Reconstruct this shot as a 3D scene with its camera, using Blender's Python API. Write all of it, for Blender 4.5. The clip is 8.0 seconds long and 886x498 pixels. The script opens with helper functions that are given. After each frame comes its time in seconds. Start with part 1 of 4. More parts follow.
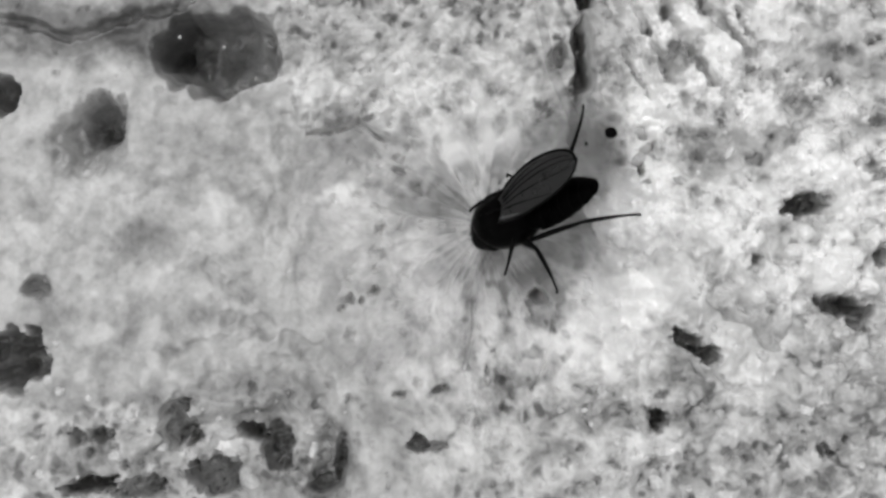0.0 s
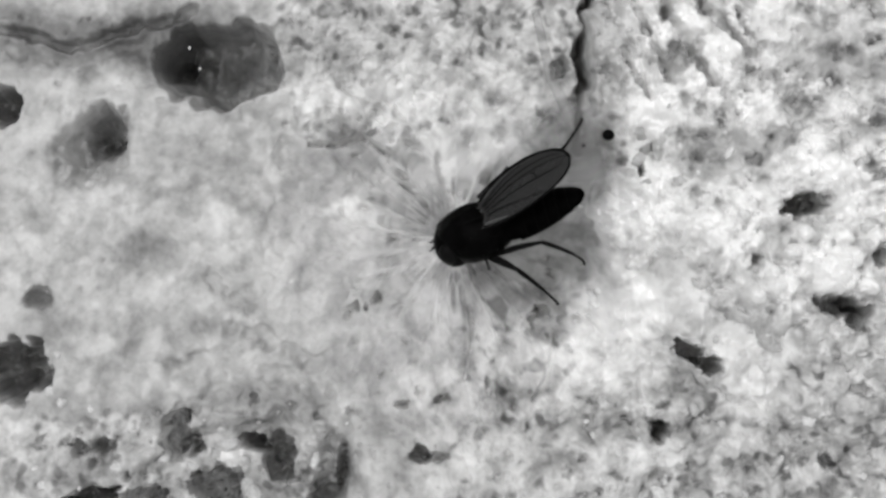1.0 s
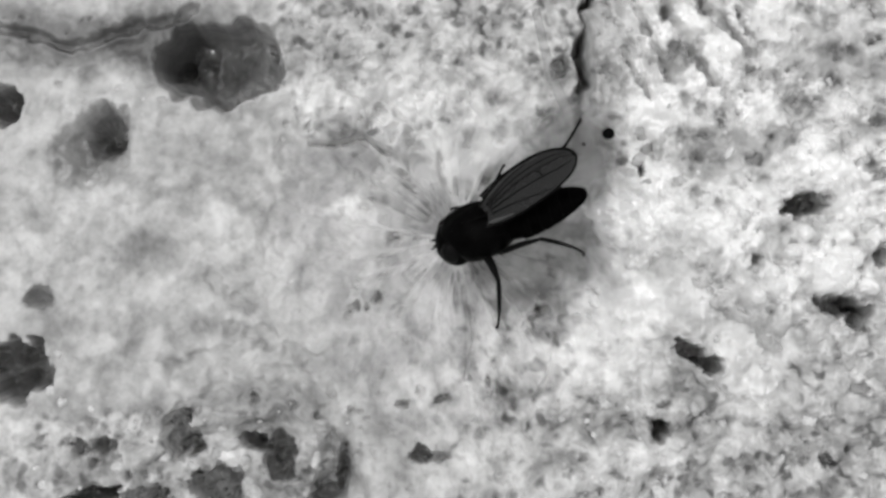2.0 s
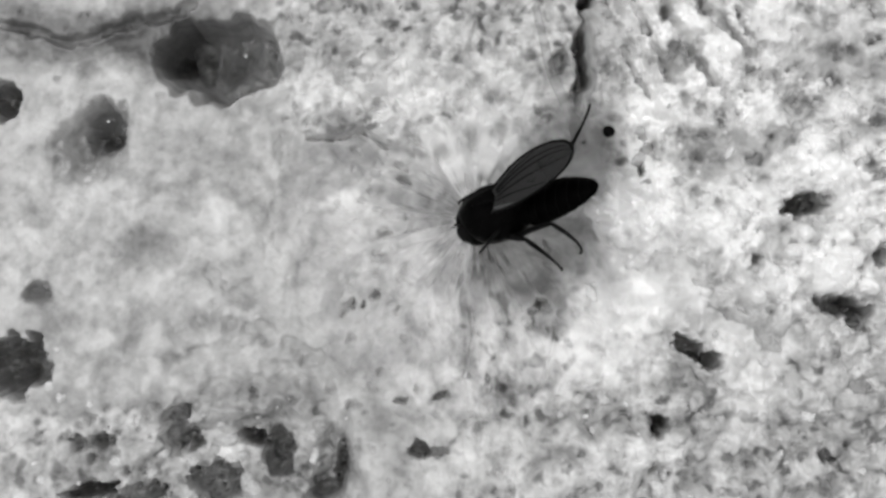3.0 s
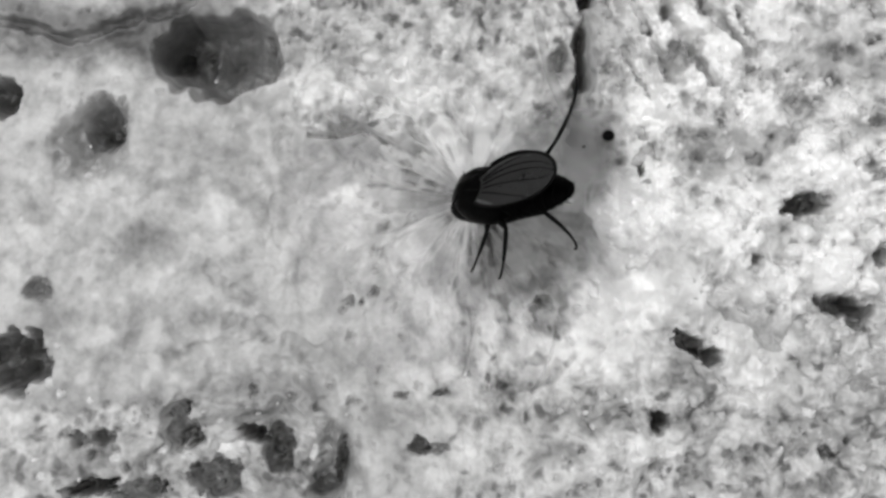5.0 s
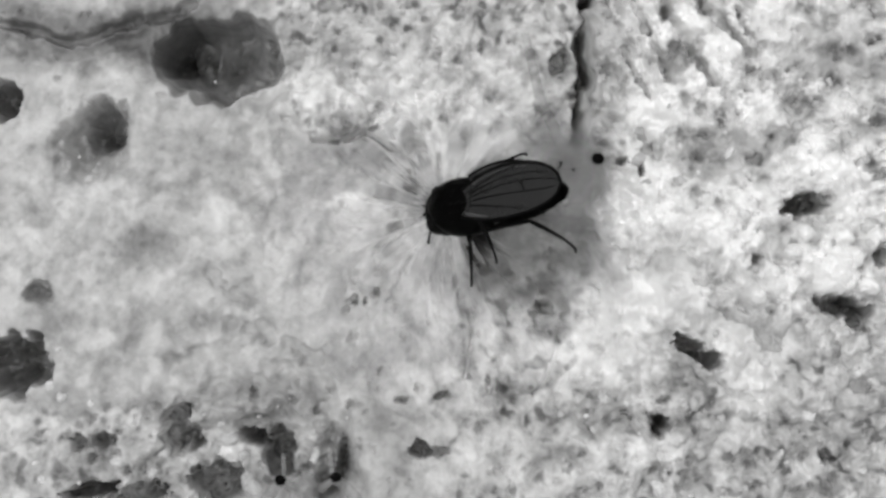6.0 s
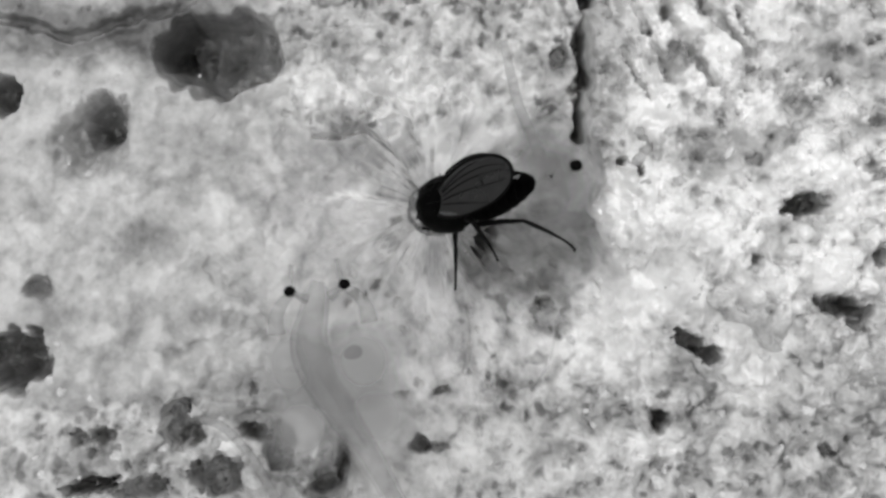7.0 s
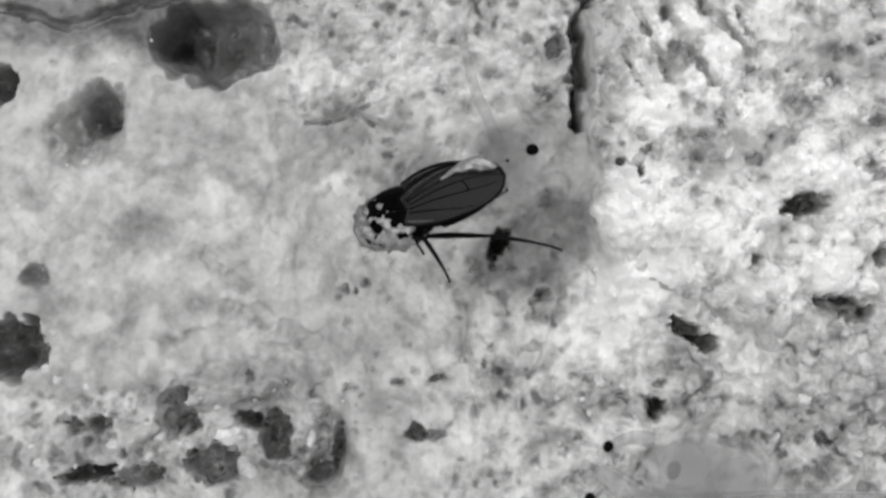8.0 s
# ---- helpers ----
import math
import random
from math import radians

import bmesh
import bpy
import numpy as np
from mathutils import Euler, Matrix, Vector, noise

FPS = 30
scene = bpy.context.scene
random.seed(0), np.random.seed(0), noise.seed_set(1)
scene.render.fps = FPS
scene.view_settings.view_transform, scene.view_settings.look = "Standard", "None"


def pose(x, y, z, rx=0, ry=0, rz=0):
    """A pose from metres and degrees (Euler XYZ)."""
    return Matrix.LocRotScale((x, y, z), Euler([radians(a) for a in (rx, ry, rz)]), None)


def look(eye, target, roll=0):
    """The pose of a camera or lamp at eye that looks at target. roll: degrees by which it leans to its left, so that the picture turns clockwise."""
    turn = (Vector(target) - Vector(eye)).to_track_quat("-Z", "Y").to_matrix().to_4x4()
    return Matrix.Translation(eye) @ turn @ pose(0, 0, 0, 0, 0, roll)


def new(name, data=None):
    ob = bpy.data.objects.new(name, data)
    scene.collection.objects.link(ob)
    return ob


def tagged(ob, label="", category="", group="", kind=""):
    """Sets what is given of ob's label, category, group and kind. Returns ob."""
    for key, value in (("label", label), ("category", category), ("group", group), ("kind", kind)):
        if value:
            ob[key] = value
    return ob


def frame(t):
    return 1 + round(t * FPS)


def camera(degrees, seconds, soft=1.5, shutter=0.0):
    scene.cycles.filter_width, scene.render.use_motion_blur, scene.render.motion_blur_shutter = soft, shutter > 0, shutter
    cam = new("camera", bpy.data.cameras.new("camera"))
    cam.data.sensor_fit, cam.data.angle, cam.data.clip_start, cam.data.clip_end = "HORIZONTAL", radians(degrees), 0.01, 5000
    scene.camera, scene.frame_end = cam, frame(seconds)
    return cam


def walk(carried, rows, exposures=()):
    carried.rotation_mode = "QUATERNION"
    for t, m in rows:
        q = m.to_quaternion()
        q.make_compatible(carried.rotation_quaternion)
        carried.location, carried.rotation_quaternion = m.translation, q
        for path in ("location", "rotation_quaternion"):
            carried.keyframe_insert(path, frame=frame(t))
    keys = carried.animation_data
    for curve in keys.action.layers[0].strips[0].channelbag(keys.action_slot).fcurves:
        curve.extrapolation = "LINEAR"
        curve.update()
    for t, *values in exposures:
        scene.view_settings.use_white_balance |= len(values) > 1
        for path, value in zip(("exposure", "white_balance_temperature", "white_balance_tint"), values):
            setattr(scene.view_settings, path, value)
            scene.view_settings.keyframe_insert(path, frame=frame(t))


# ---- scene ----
# A small black fly at the waterline of a pale tufa rock, seen from straight above.
# Lengths below are in millimetres; everything is built at true size.
MM = 0.001
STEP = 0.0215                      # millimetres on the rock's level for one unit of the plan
EYE_HEIGHT = 95.6                  # millimetres above the rock's level


def plan(u, v, z=0.0):
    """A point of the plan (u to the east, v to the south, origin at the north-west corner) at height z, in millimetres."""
    shrink = (EYE_HEIGHT - z) / EYE_HEIGHT
    return Vector(((u - 784) * STEP * shrink, (441 - v) * STEP * shrink, z))


# ---- camera ----
cam = camera(20, 8.0, soft=3.0)
EXPOSURE = 0.72
walk(cam, [(0, pose(0, 0, EYE_HEIGHT * MM)), (8, pose(0, 0, EYE_HEIGHT * MM))], exposures=[(0, EXPOSURE - 0.1), (0.7, EXPOSURE), (3.6, EXPOSURE), (4.0, EXPOSURE - 0.06), (4.4, EXPOSURE), (6.5, EXPOSURE - 0.03), (8, EXPOSURE - 0.06)])

# ---- light ----
world = bpy.data.worlds.new("overcast_sky")
scene.world = world
world.use_nodes = True
wn = world.node_tree
sky = wn.nodes.new("ShaderNodeTexSky")
sky.sky_type, sky.sun_disc, sky.sun_elevation, sky.sun_rotation = "NISHITA", False, radians(78), radians(-37)
grey = wn.nodes.new("ShaderNodeRGBToBW")
wn.links.new(sky.outputs[0], grey.inputs[0])
wn.links.new(grey.outputs[0], wn.nodes["Background"].inputs[0])
wn.nodes["Background"].inputs[1].default_value = 0.15
sun = new("sun", bpy.data.lights.new("sun", "SUN"))
sun.data.energy, sun.data.angle, sun.data.color = 0.7, radians(80), (1.0, 0.995, 0.99)
sun.matrix_world = look((-0.06, 0.08, 0.49), (0, 0, 0))


# ---- materials ----
def material(name):
    m = bpy.data.materials.new(name)
    m.use_nodes = True
    return m, m.node_tree.nodes, m.node_tree.links, m.node_tree.nodes["Principled BSDF"]


def noise_node(nodes, links, coord, scale, detail=4.0, rough=0.6, warp=0.0):
    n = nodes.new("ShaderNodeTexNoise")
    n.inputs["Scale"].default_value, n.inputs["Detail"].default_value, n.inputs["Roughness"].default_value = scale, detail, rough
    n.inputs["Distortion"].default_value = warp
    links.new(coord, n.inputs["Vector"])
    return n.outputs["Fac"]


def ramp(nodes, links, fac, stops):
    r = nodes.new("ShaderNodeValToRGB")
    e = r.color_ramp.elements
    e[0].position, e[0].color = stops[0][0], (stops[0][1],) * 3 + (1,)
    e[1].position, e[1].color = stops[-1][0], (stops[-1][1],) * 3 + (1,)
    for p, c in stops[1:-1]:
        e.new(p).color = (c, c, c, 1)
    links.new(fac, r.inputs[0])
    return r.outputs[0]


def mix(nodes, links, a, b, fac=1.0, blend="MULTIPLY"):
    m = nodes.new("ShaderNodeMix")
    m.data_type, m.blend_type = "RGBA", blend
    for v, s in ((fac, m.inputs[0]), (a, m.inputs[6]), (b, m.inputs[7])):
        if isinstance(v, (int, float)):
            s.default_value = v
        elif isinstance(v, tuple):
            s.default_value = v
        else:
            links.new(v, s)
    return m.outputs[2]


def ranged(nodes, links, value, lo, hi, out_lo, out_hi):
    r = nodes.new("ShaderNodeMapRange")
    r.inputs["From Min"].default_value, r.inputs["From Max"].default_value = lo, hi
    r.inputs["To Min"].default_value, r.inputs["To Max"].default_value = out_lo, out_hi
    links.new(value, r.inputs["Value"])
    return r.outputs[0]


def rock_material():
    """Calcareous tufa: pale mineral grain, whiter crust where it is dry, films of grey algae, painted shade, small dark
    specks in the crust.
    """
    m, nodes, links, bsdf = material("tufa")
    coord = nodes.new("ShaderNodeTexCoord").outputs["Object"]
    attribute = {}
    for name in ("film", "crust", "dry"):
        a = nodes.new("ShaderNodeAttribute")
        a.attribute_name = name
        attribute[name] = a.outputs["Fac"]
    film, crust, dry = attribute["film"], attribute["crust"], attribute["dry"]
    smooth_cloud = ramp(nodes, links, noise_node(nodes, links, coord, 820, 5, 0.55, 0.1), [(0.30, 0.34), (0.47, 0.49), (0.66, 0.60)])
    crust_cloud = ramp(nodes, links, noise_node(nodes, links, coord, 900, 4, 0.55, 0.1), [(0.30, 0.24), (0.44, 0.48), (0.60, 0.72)])
    dry_cloud = ramp(nodes, links, noise_node(nodes, links, coord, 760, 4, 0.55, 0.1), [(0.31, 0.32), (0.42, 0.68), (0.56, 0.97)])
    cloud = mix(nodes, links, mix(nodes, links, smooth_cloud, crust_cloud, crust, "MIX"), dry_cloud, dry, "MIX")
    large = ramp(nodes, links, noise_node(nodes, links, coord, 210, 3, 0.5, 0.2), [(0.36, 0.90), (0.56, 1.0)])
    fine = ramp(nodes, links, noise_node(nodes, links, coord, 2600, 3, 0.55), [(0.34, 0.85), (0.56, 1.0)])
    speck = ramp(nodes, links, noise_node(nodes, links, coord, 1500, 1, 0.4), [(0.30, 0.34), (0.42, 1.0)])
    colour = mix(nodes, links, mix(nodes, links, cloud, large), fine)
    colour = mix(nodes, links, colour, mix(nodes, links, colour, speck), crust, "MIX")
    # film above 0 darkens the colour: algae and painted shade alike
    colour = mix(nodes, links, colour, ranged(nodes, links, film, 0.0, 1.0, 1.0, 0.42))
    colour = mix(nodes, links, colour, (0.95, 0.95, 0.95, 1), ranged(nodes, links, film, 0.0, -1.0, 0.0, 0.95), "MIX")
    colour = mix(nodes, links, colour, (1.0, 0.998, 0.995, 1))
    links.new(colour, bsdf.inputs["Base Color"])
    links.new(ranged(nodes, links, dry, 0, 1, 0.55, 0.8), bsdf.inputs["Roughness"])
    bsdf.inputs["Specular IOR Level"].default_value = 0.2
    bump = nodes.new("ShaderNodeBump")
    bump.inputs["Strength"].default_value, bump.inputs["Distance"].default_value = 0.3, 0.00005
    links.new(noise_node(nodes, links, coord, 2400, 3, 0.55), bump.inputs["Height"])
    links.new(bump.outputs[0], bsdf.inputs["Normal"])
    return m


def plain_material(name, colour, rough, spec=0.5, vary=0.35, scale=4000.0, metal=0.0, bump=0.0):
    m, nodes, links, bsdf = material(name)
    coord = nodes.new("ShaderNodeTexCoord").outputs["Object"]
    v = ramp(nodes, links, noise_node(nodes, links, coord, scale, 4), [(0.3, 1.0 - vary), (0.7, 1.0)])
    links.new(mix(nodes, links, v, (*colour, 1.0)), bsdf.inputs["Base Color"])
    bsdf.inputs["Roughness"].default_value, bsdf.inputs["Specular IOR Level"].default_value = rough, spec
    bsdf.inputs["Metallic"].default_value = metal
    if bump:
        b = nodes.new("ShaderNodeBump")
        b.inputs["Strength"].default_value, b.inputs["Distance"].default_value = 0.8, bump * MM
        links.new(noise_node(nodes, links, coord, scale, 4), b.inputs["Height"])
        links.new(b.outputs[0], bsdf.inputs["Normal"])
    return m


def clear_material(name, colour, opacity, rough=0.5, vary=0.3, scale=500.0, rim=0.0):
    """A translucent skin: part of the light goes straight through."""
    m, nodes, links, bsdf = material(name)
    coord = nodes.new("ShaderNodeTexCoord").outputs["Object"]
    bsdf.inputs["Base Color"].default_value = (*colour, 1)
    bsdf.inputs["Roughness"].default_value = rough
    bsdf.inputs["Specular IOR Level"].default_value = 0.15
    a = ramp(nodes, links, noise_node(nodes, links, coord, scale, 4), [(0.3, opacity * (1 - vary)), (0.7, opacity)])
    if rim:
        # the tissue thins out towards its rim
        from_centre = nodes.new("ShaderNodeVectorMath")
        from_centre.operation = "SUBTRACT"
        from_centre.inputs[1].default_value = (0.5, 0.5, 0.5)
        links.new(nodes["Texture Coordinate"].outputs["Generated"], from_centre.inputs[0])
        flat = nodes.new("ShaderNodeVectorMath")
        flat.operation = "MULTIPLY"
        flat.inputs[1].default_value = (2, 2, 0)
        links.new(from_centre.outputs[0], flat.inputs[0])
        length = nodes.new("ShaderNodeVectorMath")
        length.operation = "LENGTH"
        links.new(flat.outputs[0], length.inputs[0])
        a = mix(nodes, links, a, ramp(nodes, links, length.outputs["Value"], [(rim, 1.0), (0.93, 0.0)]))
    links.new(a, bsdf.inputs["Alpha"])
    return m


MAT_ROCK = rock_material()
MAT_CHITIN = plain_material("black_chitin", (0.0018, 0.0018, 0.0018), 0.36, 0.02, 0.9, 1600, bump=0.06)
MAT_BELLY = plain_material("dull_black_chitin", (0.0022, 0.0022, 0.0022), 0.55, 0.01, 0.9, 1500, bump=0.03)
MAT_BAND = plain_material("brown_black_band", (0.0048, 0.0048, 0.0048), 0.6, 0.02, 0.5, 2500)
MAT_EYE = plain_material("dark_compound_eye", (0.005, 0.005, 0.005), 0.4, 0.04, 0.3, 9000, bump=0.02)
MAT_LEG = plain_material("dark_leg", (0.006, 0.006, 0.006), 0.55, 0.03, 0.4, 3000)
MAT_WING = clear_material("smoky_wing", (0.019, 0.019, 0.019), 0.93, 0.5, 0.06, 900)
MAT_VEIN = plain_material("wing_vein", (0.0035, 0.0035, 0.0035), 0.6, 0.03)
# pale lobe of the wing's base; also glints painted as pale parts
MAT_PALE_GLINT_LOBE = plain_material("pale_glint_and_lobe", (0.07, 0.07, 0.07), 0.5, 0.3)
MAT_SILVER = plain_material("silvery_air_film", (0.5, 0.5, 0.5), 0.28, 0.5, 0.6, 3200, metal=1.0, bump=0.2)
MAT_SHRIMP = clear_material("translucent_shrimp", (0.28, 0.28, 0.28), 0.5, 0.6, 0.12, 250)
MAT_LOBE = clear_material("translucent_body", (0.31, 0.31, 0.31), 0.64, 0.6, 0.15, 250, 0.35)
MAT_SHRIMP_TRUNK = clear_material("translucent_trunk", (0.285, 0.285, 0.285), 0.36, 0.6, 0.15, 300)
MAT_FAINT = clear_material("clear_swimming_leg", (0.30, 0.30, 0.30), 0.2, 0.6, 0.2, 300, 0.3)
MAT_HAZE = clear_material("hazy_body", (0.19, 0.19, 0.19), 0.62, 0.6, 0.2, 300, 0.25)
MAT_THIN = clear_material("clear_antenna", (0.24, 0.24, 0.24), 0.42, 0.6, 0.15, 300)
MAT_TAIL = clear_material("translucent_tail", (0.24, 0.24, 0.24), 0.5, 0.6, 0.15, 300)
MAT_GUT = clear_material("shrimp_gut", (0.17, 0.17, 0.17), 0.42, 0.6, 0.2, 600)
MAT_SHRIMP_EYE = plain_material("black_shrimp_eye", (0.004, 0.004, 0.004), 0.5, 0.02)


def grain_material():
    m, nodes, links, bsdf = material("pale_mineral_grain")
    coord = nodes.new("ShaderNodeTexCoord").outputs["Object"]
    tint = ranged(nodes, links, nodes.new("ShaderNodeObjectInfo").outputs["Random"], 0, 1, 0.50, 0.80)
    mottle = ramp(nodes, links, noise_node(nodes, links, coord, 2.2, 5, 0.6, 0.4), [(0.32, 0.68), (0.6, 1.0)])
    links.new(mix(nodes, links, mottle, tint), bsdf.inputs["Base Color"])
    bsdf.inputs["Roughness"].default_value, bsdf.inputs["Specular IOR Level"].default_value = 0.7, 0.2
    return m


MAT_GRAIN = grain_material()
MAT_SPECK = plain_material("white_mineral_flake", (0.8, 0.8, 0.8), 0.5)


def water_material():
    m, nodes, links, bsdf = material("water_skin")
    g = nodes.new("ShaderNodeBsdfRefraction")
    g.inputs["Roughness"].default_value, g.inputs["IOR"].default_value = 0.0, 1.33
    links.new(g.outputs[0], nodes["Material Output"].inputs[0])
    return m


MAT_WATER = water_material()


# ---- mesh helpers (millimetres in, metres out) ----
def part(name, bm, mat, parent=None, label="", smooth=True):
    bmesh.ops.scale(bm, vec=(MM, MM, MM), verts=bm.verts)
    bmesh.ops.recalc_face_normals(bm, faces=bm.faces)
    me = bpy.data.meshes.new(name)
    bm.to_mesh(me)
    bm.free()
    if smooth:
        me.polygons.foreach_set("use_smooth", [True] * len(me.polygons))
    me.materials.append(mat)
    ob = new(name, me)
    ob.parent = parent
    return tagged(ob, label)


def open_below(bm):
    """Leaves only the upper skin of a soft body."""
    bmesh.ops.recalc_face_normals(bm, faces=bm.faces)
    bm.normal_update()
    bmesh.ops.delete(bm, geom=[f for f in bm.faces if f.normal.z < 0.02], context="FACES")
    return bm


def empty(name, label, category, group=""):
    return tagged(new(name), label, category, group)


def add_ball(bm, centre, radii, turn=None, u=20, v=12, rough=0.0, freq=2.0):
    made = bmesh.ops.create_uvsphere(bm, u_segments=u, v_segments=v, radius=1.0)["verts"]
    t = turn or Matrix.Identity(3)
    for w in made:
        p = Vector((w.co.x * radii[0], w.co.y * radii[1], w.co.z * radii[2]))
        if rough:
            p *= 1 + rough * noise.noise(Vector(p) * freq + Vector(centre))
        w.co = Vector(centre) + t @ p
    return made


def add_tube(bm, points, radii, sides=8):
    """A round tube through points, each with its radius, closed at the ends."""
    pts = [Vector(p) for p in points]
    rings = []
    for i, p in enumerate(pts):
        d = (pts[min(i + 1, len(pts) - 1)] - pts[max(i - 1, 0)]).normalized()
        a = d.cross(Vector((0.31, 0.17, 0.93)))
        if a.length < 0.05:
            a = d.cross(Vector((1, 0, 0)))
        a.normalize()
        b = d.cross(a)
        rings.append([bm.verts.new(p + radii[i] * (math.cos(k * 2 * math.pi / sides) * a + math.sin(k * 2 * math.pi / sides) * b)) for k in range(sides)])
    for r, s in zip(rings, rings[1:]):
        for k in range(sides):
            bm.faces.new((r[k], r[(k + 1) % sides], s[(k + 1) % sides], s[k]))
    bm.faces.new(rings[0][::-1])
    bm.faces.new(rings[-1])


def curve_through(points, steps=6):
    """A smooth line through the points (Catmull-Rom)."""
    p = [Vector(q) for q in points]
    p = [2 * p[0] - p[1]] + p + [2 * p[-1] - p[-2]]
    out = []
    for i in range(1, len(p) - 2):
        for k in range(steps):
            t = k / steps
            out.append(0.5 * (2 * p[i] + (p[i + 1] - p[i - 1]) * t + (2 * p[i - 1] - 5 * p[i] + 4 * p[i + 1] - p[i + 2]) * t * t
                              + (3 * p[i] - p[i - 1] - 3 * p[i + 1] + p[i + 2]) * t ** 3))
    return out + [p[-2]]


def taper(a, b, n):
    return [a + (b - a) * i / (n - 1) for i in range(n)]


# ---- rock relief ----
def perlin(x, y, seed):
    rs = np.random.RandomState(seed)
    ang = rs.rand(256, 256) * 2 * np.pi
    gx, gy = np.cos(ang), np.sin(ang)
    x0, y0 = np.floor(x).astype(int), np.floor(y).astype(int)
    fx, fy = x - x0, y - y0
    wx, wy = fx ** 3 * (fx * (fx * 6 - 15) + 10), fy ** 3 * (fy * (fy * 6 - 15) + 10)

    def corner(i, j):
        a, b = (x0 + i) & 255, (y0 + j) & 255
        return gx[a, b] * (fx - i) + gy[a, b] * (fy - j)

    top = corner(0, 0) * (1 - wx) + corner(1, 0) * wx
    low = corner(0, 1) * (1 - wx) + corner(1, 1) * wx
    return 1.5 * (top * (1 - wy) + low * wy)


def fbm(x, y, size, octaves, seed, lumps=False):
    """Layered noise with features of that size in millimetres; lumps: rounded knobs with creases between them."""
    total, amp = np.zeros_like(x), 1.0
    for k in range(octaves):
        c, d = math.cos(0.6 + 0.9 * k) / size * 2 ** k, math.sin(0.6 + 0.9 * k) / size * 2 ** k
        n = perlin(x * c + y * d + 31.7 * k, y * c - x * d + 11.3 * k, seed + k)
        total += amp * (np.abs(n) * 2 - 0.5 if lumps else n)
        amp *= 0.5
    return total


def knobs(x, y, size, seed):
    """A crust of rounded grains of about that size, 0 in the gaps between them to 1 on the largest."""
    rs = np.random.RandomState(seed)
    jx, jy, rad = rs.rand(256, 256), rs.rand(256, 256), 0.45 + 0.5 * rs.rand(256, 256)
    c, d = math.cos(0.7 * seed) / size, math.sin(0.7 * seed) / size
    x, y = x * c + y * d, y * c - x * d
    px = x + 0.4 * perlin(x * 1.3, y * 1.3, seed + 1) + 1.2 * perlin(x * 0.31, y * 0.31, seed + 3)
    py = y + 0.4 * perlin(x * 1.3 + 9.1, y * 1.3, seed + 2) + 1.2 * perlin(x * 0.31 + 5.7, y * 0.31, seed + 4)
    ix, iy = np.floor(px).astype(int), np.floor(py).astype(int)
    best = np.zeros_like(x)
    for i in (-1, 0, 1):
        for j in (-1, 0, 1):
            a, b = (ix + i) & 255, (iy + j) & 255
            d2 = (ix + i + jx[a, b] - px) ** 2 + (iy + j + jy[a, b] - py) ** 2
            best = np.maximum(best, rad[a, b] * np.sqrt(np.clip(1 - d2 / rad[a, b] ** 2, 0, 1)))
    return best


def popcorn(x, y, size, seed):
    """Rounded knobs that carry smaller knobs, with deep creases between them."""
    return knobs(x, y, size, seed) + 0.5 * knobs(x, y, size * 0.52, seed + 3) + 0.28 * knobs(x, y, size * 0.28, seed + 6)


def smooth(a, b, x):
    t = np.clip((x - a) / (b - a), 0, 1)
    return t * t * (3 - 2 * t)


def axis(a, b, step, reach, count=34):
    """Even steps from a to b, then ever wider ones as far as reach beyond."""
    core = np.arange(a, b + step / 2, step)
    grow = step * np.cumsum((reach / step) ** (np.arange(1, count + 1) / count) / 4)
    return np.concatenate([(a - grow)[::-1], core, b + grow])


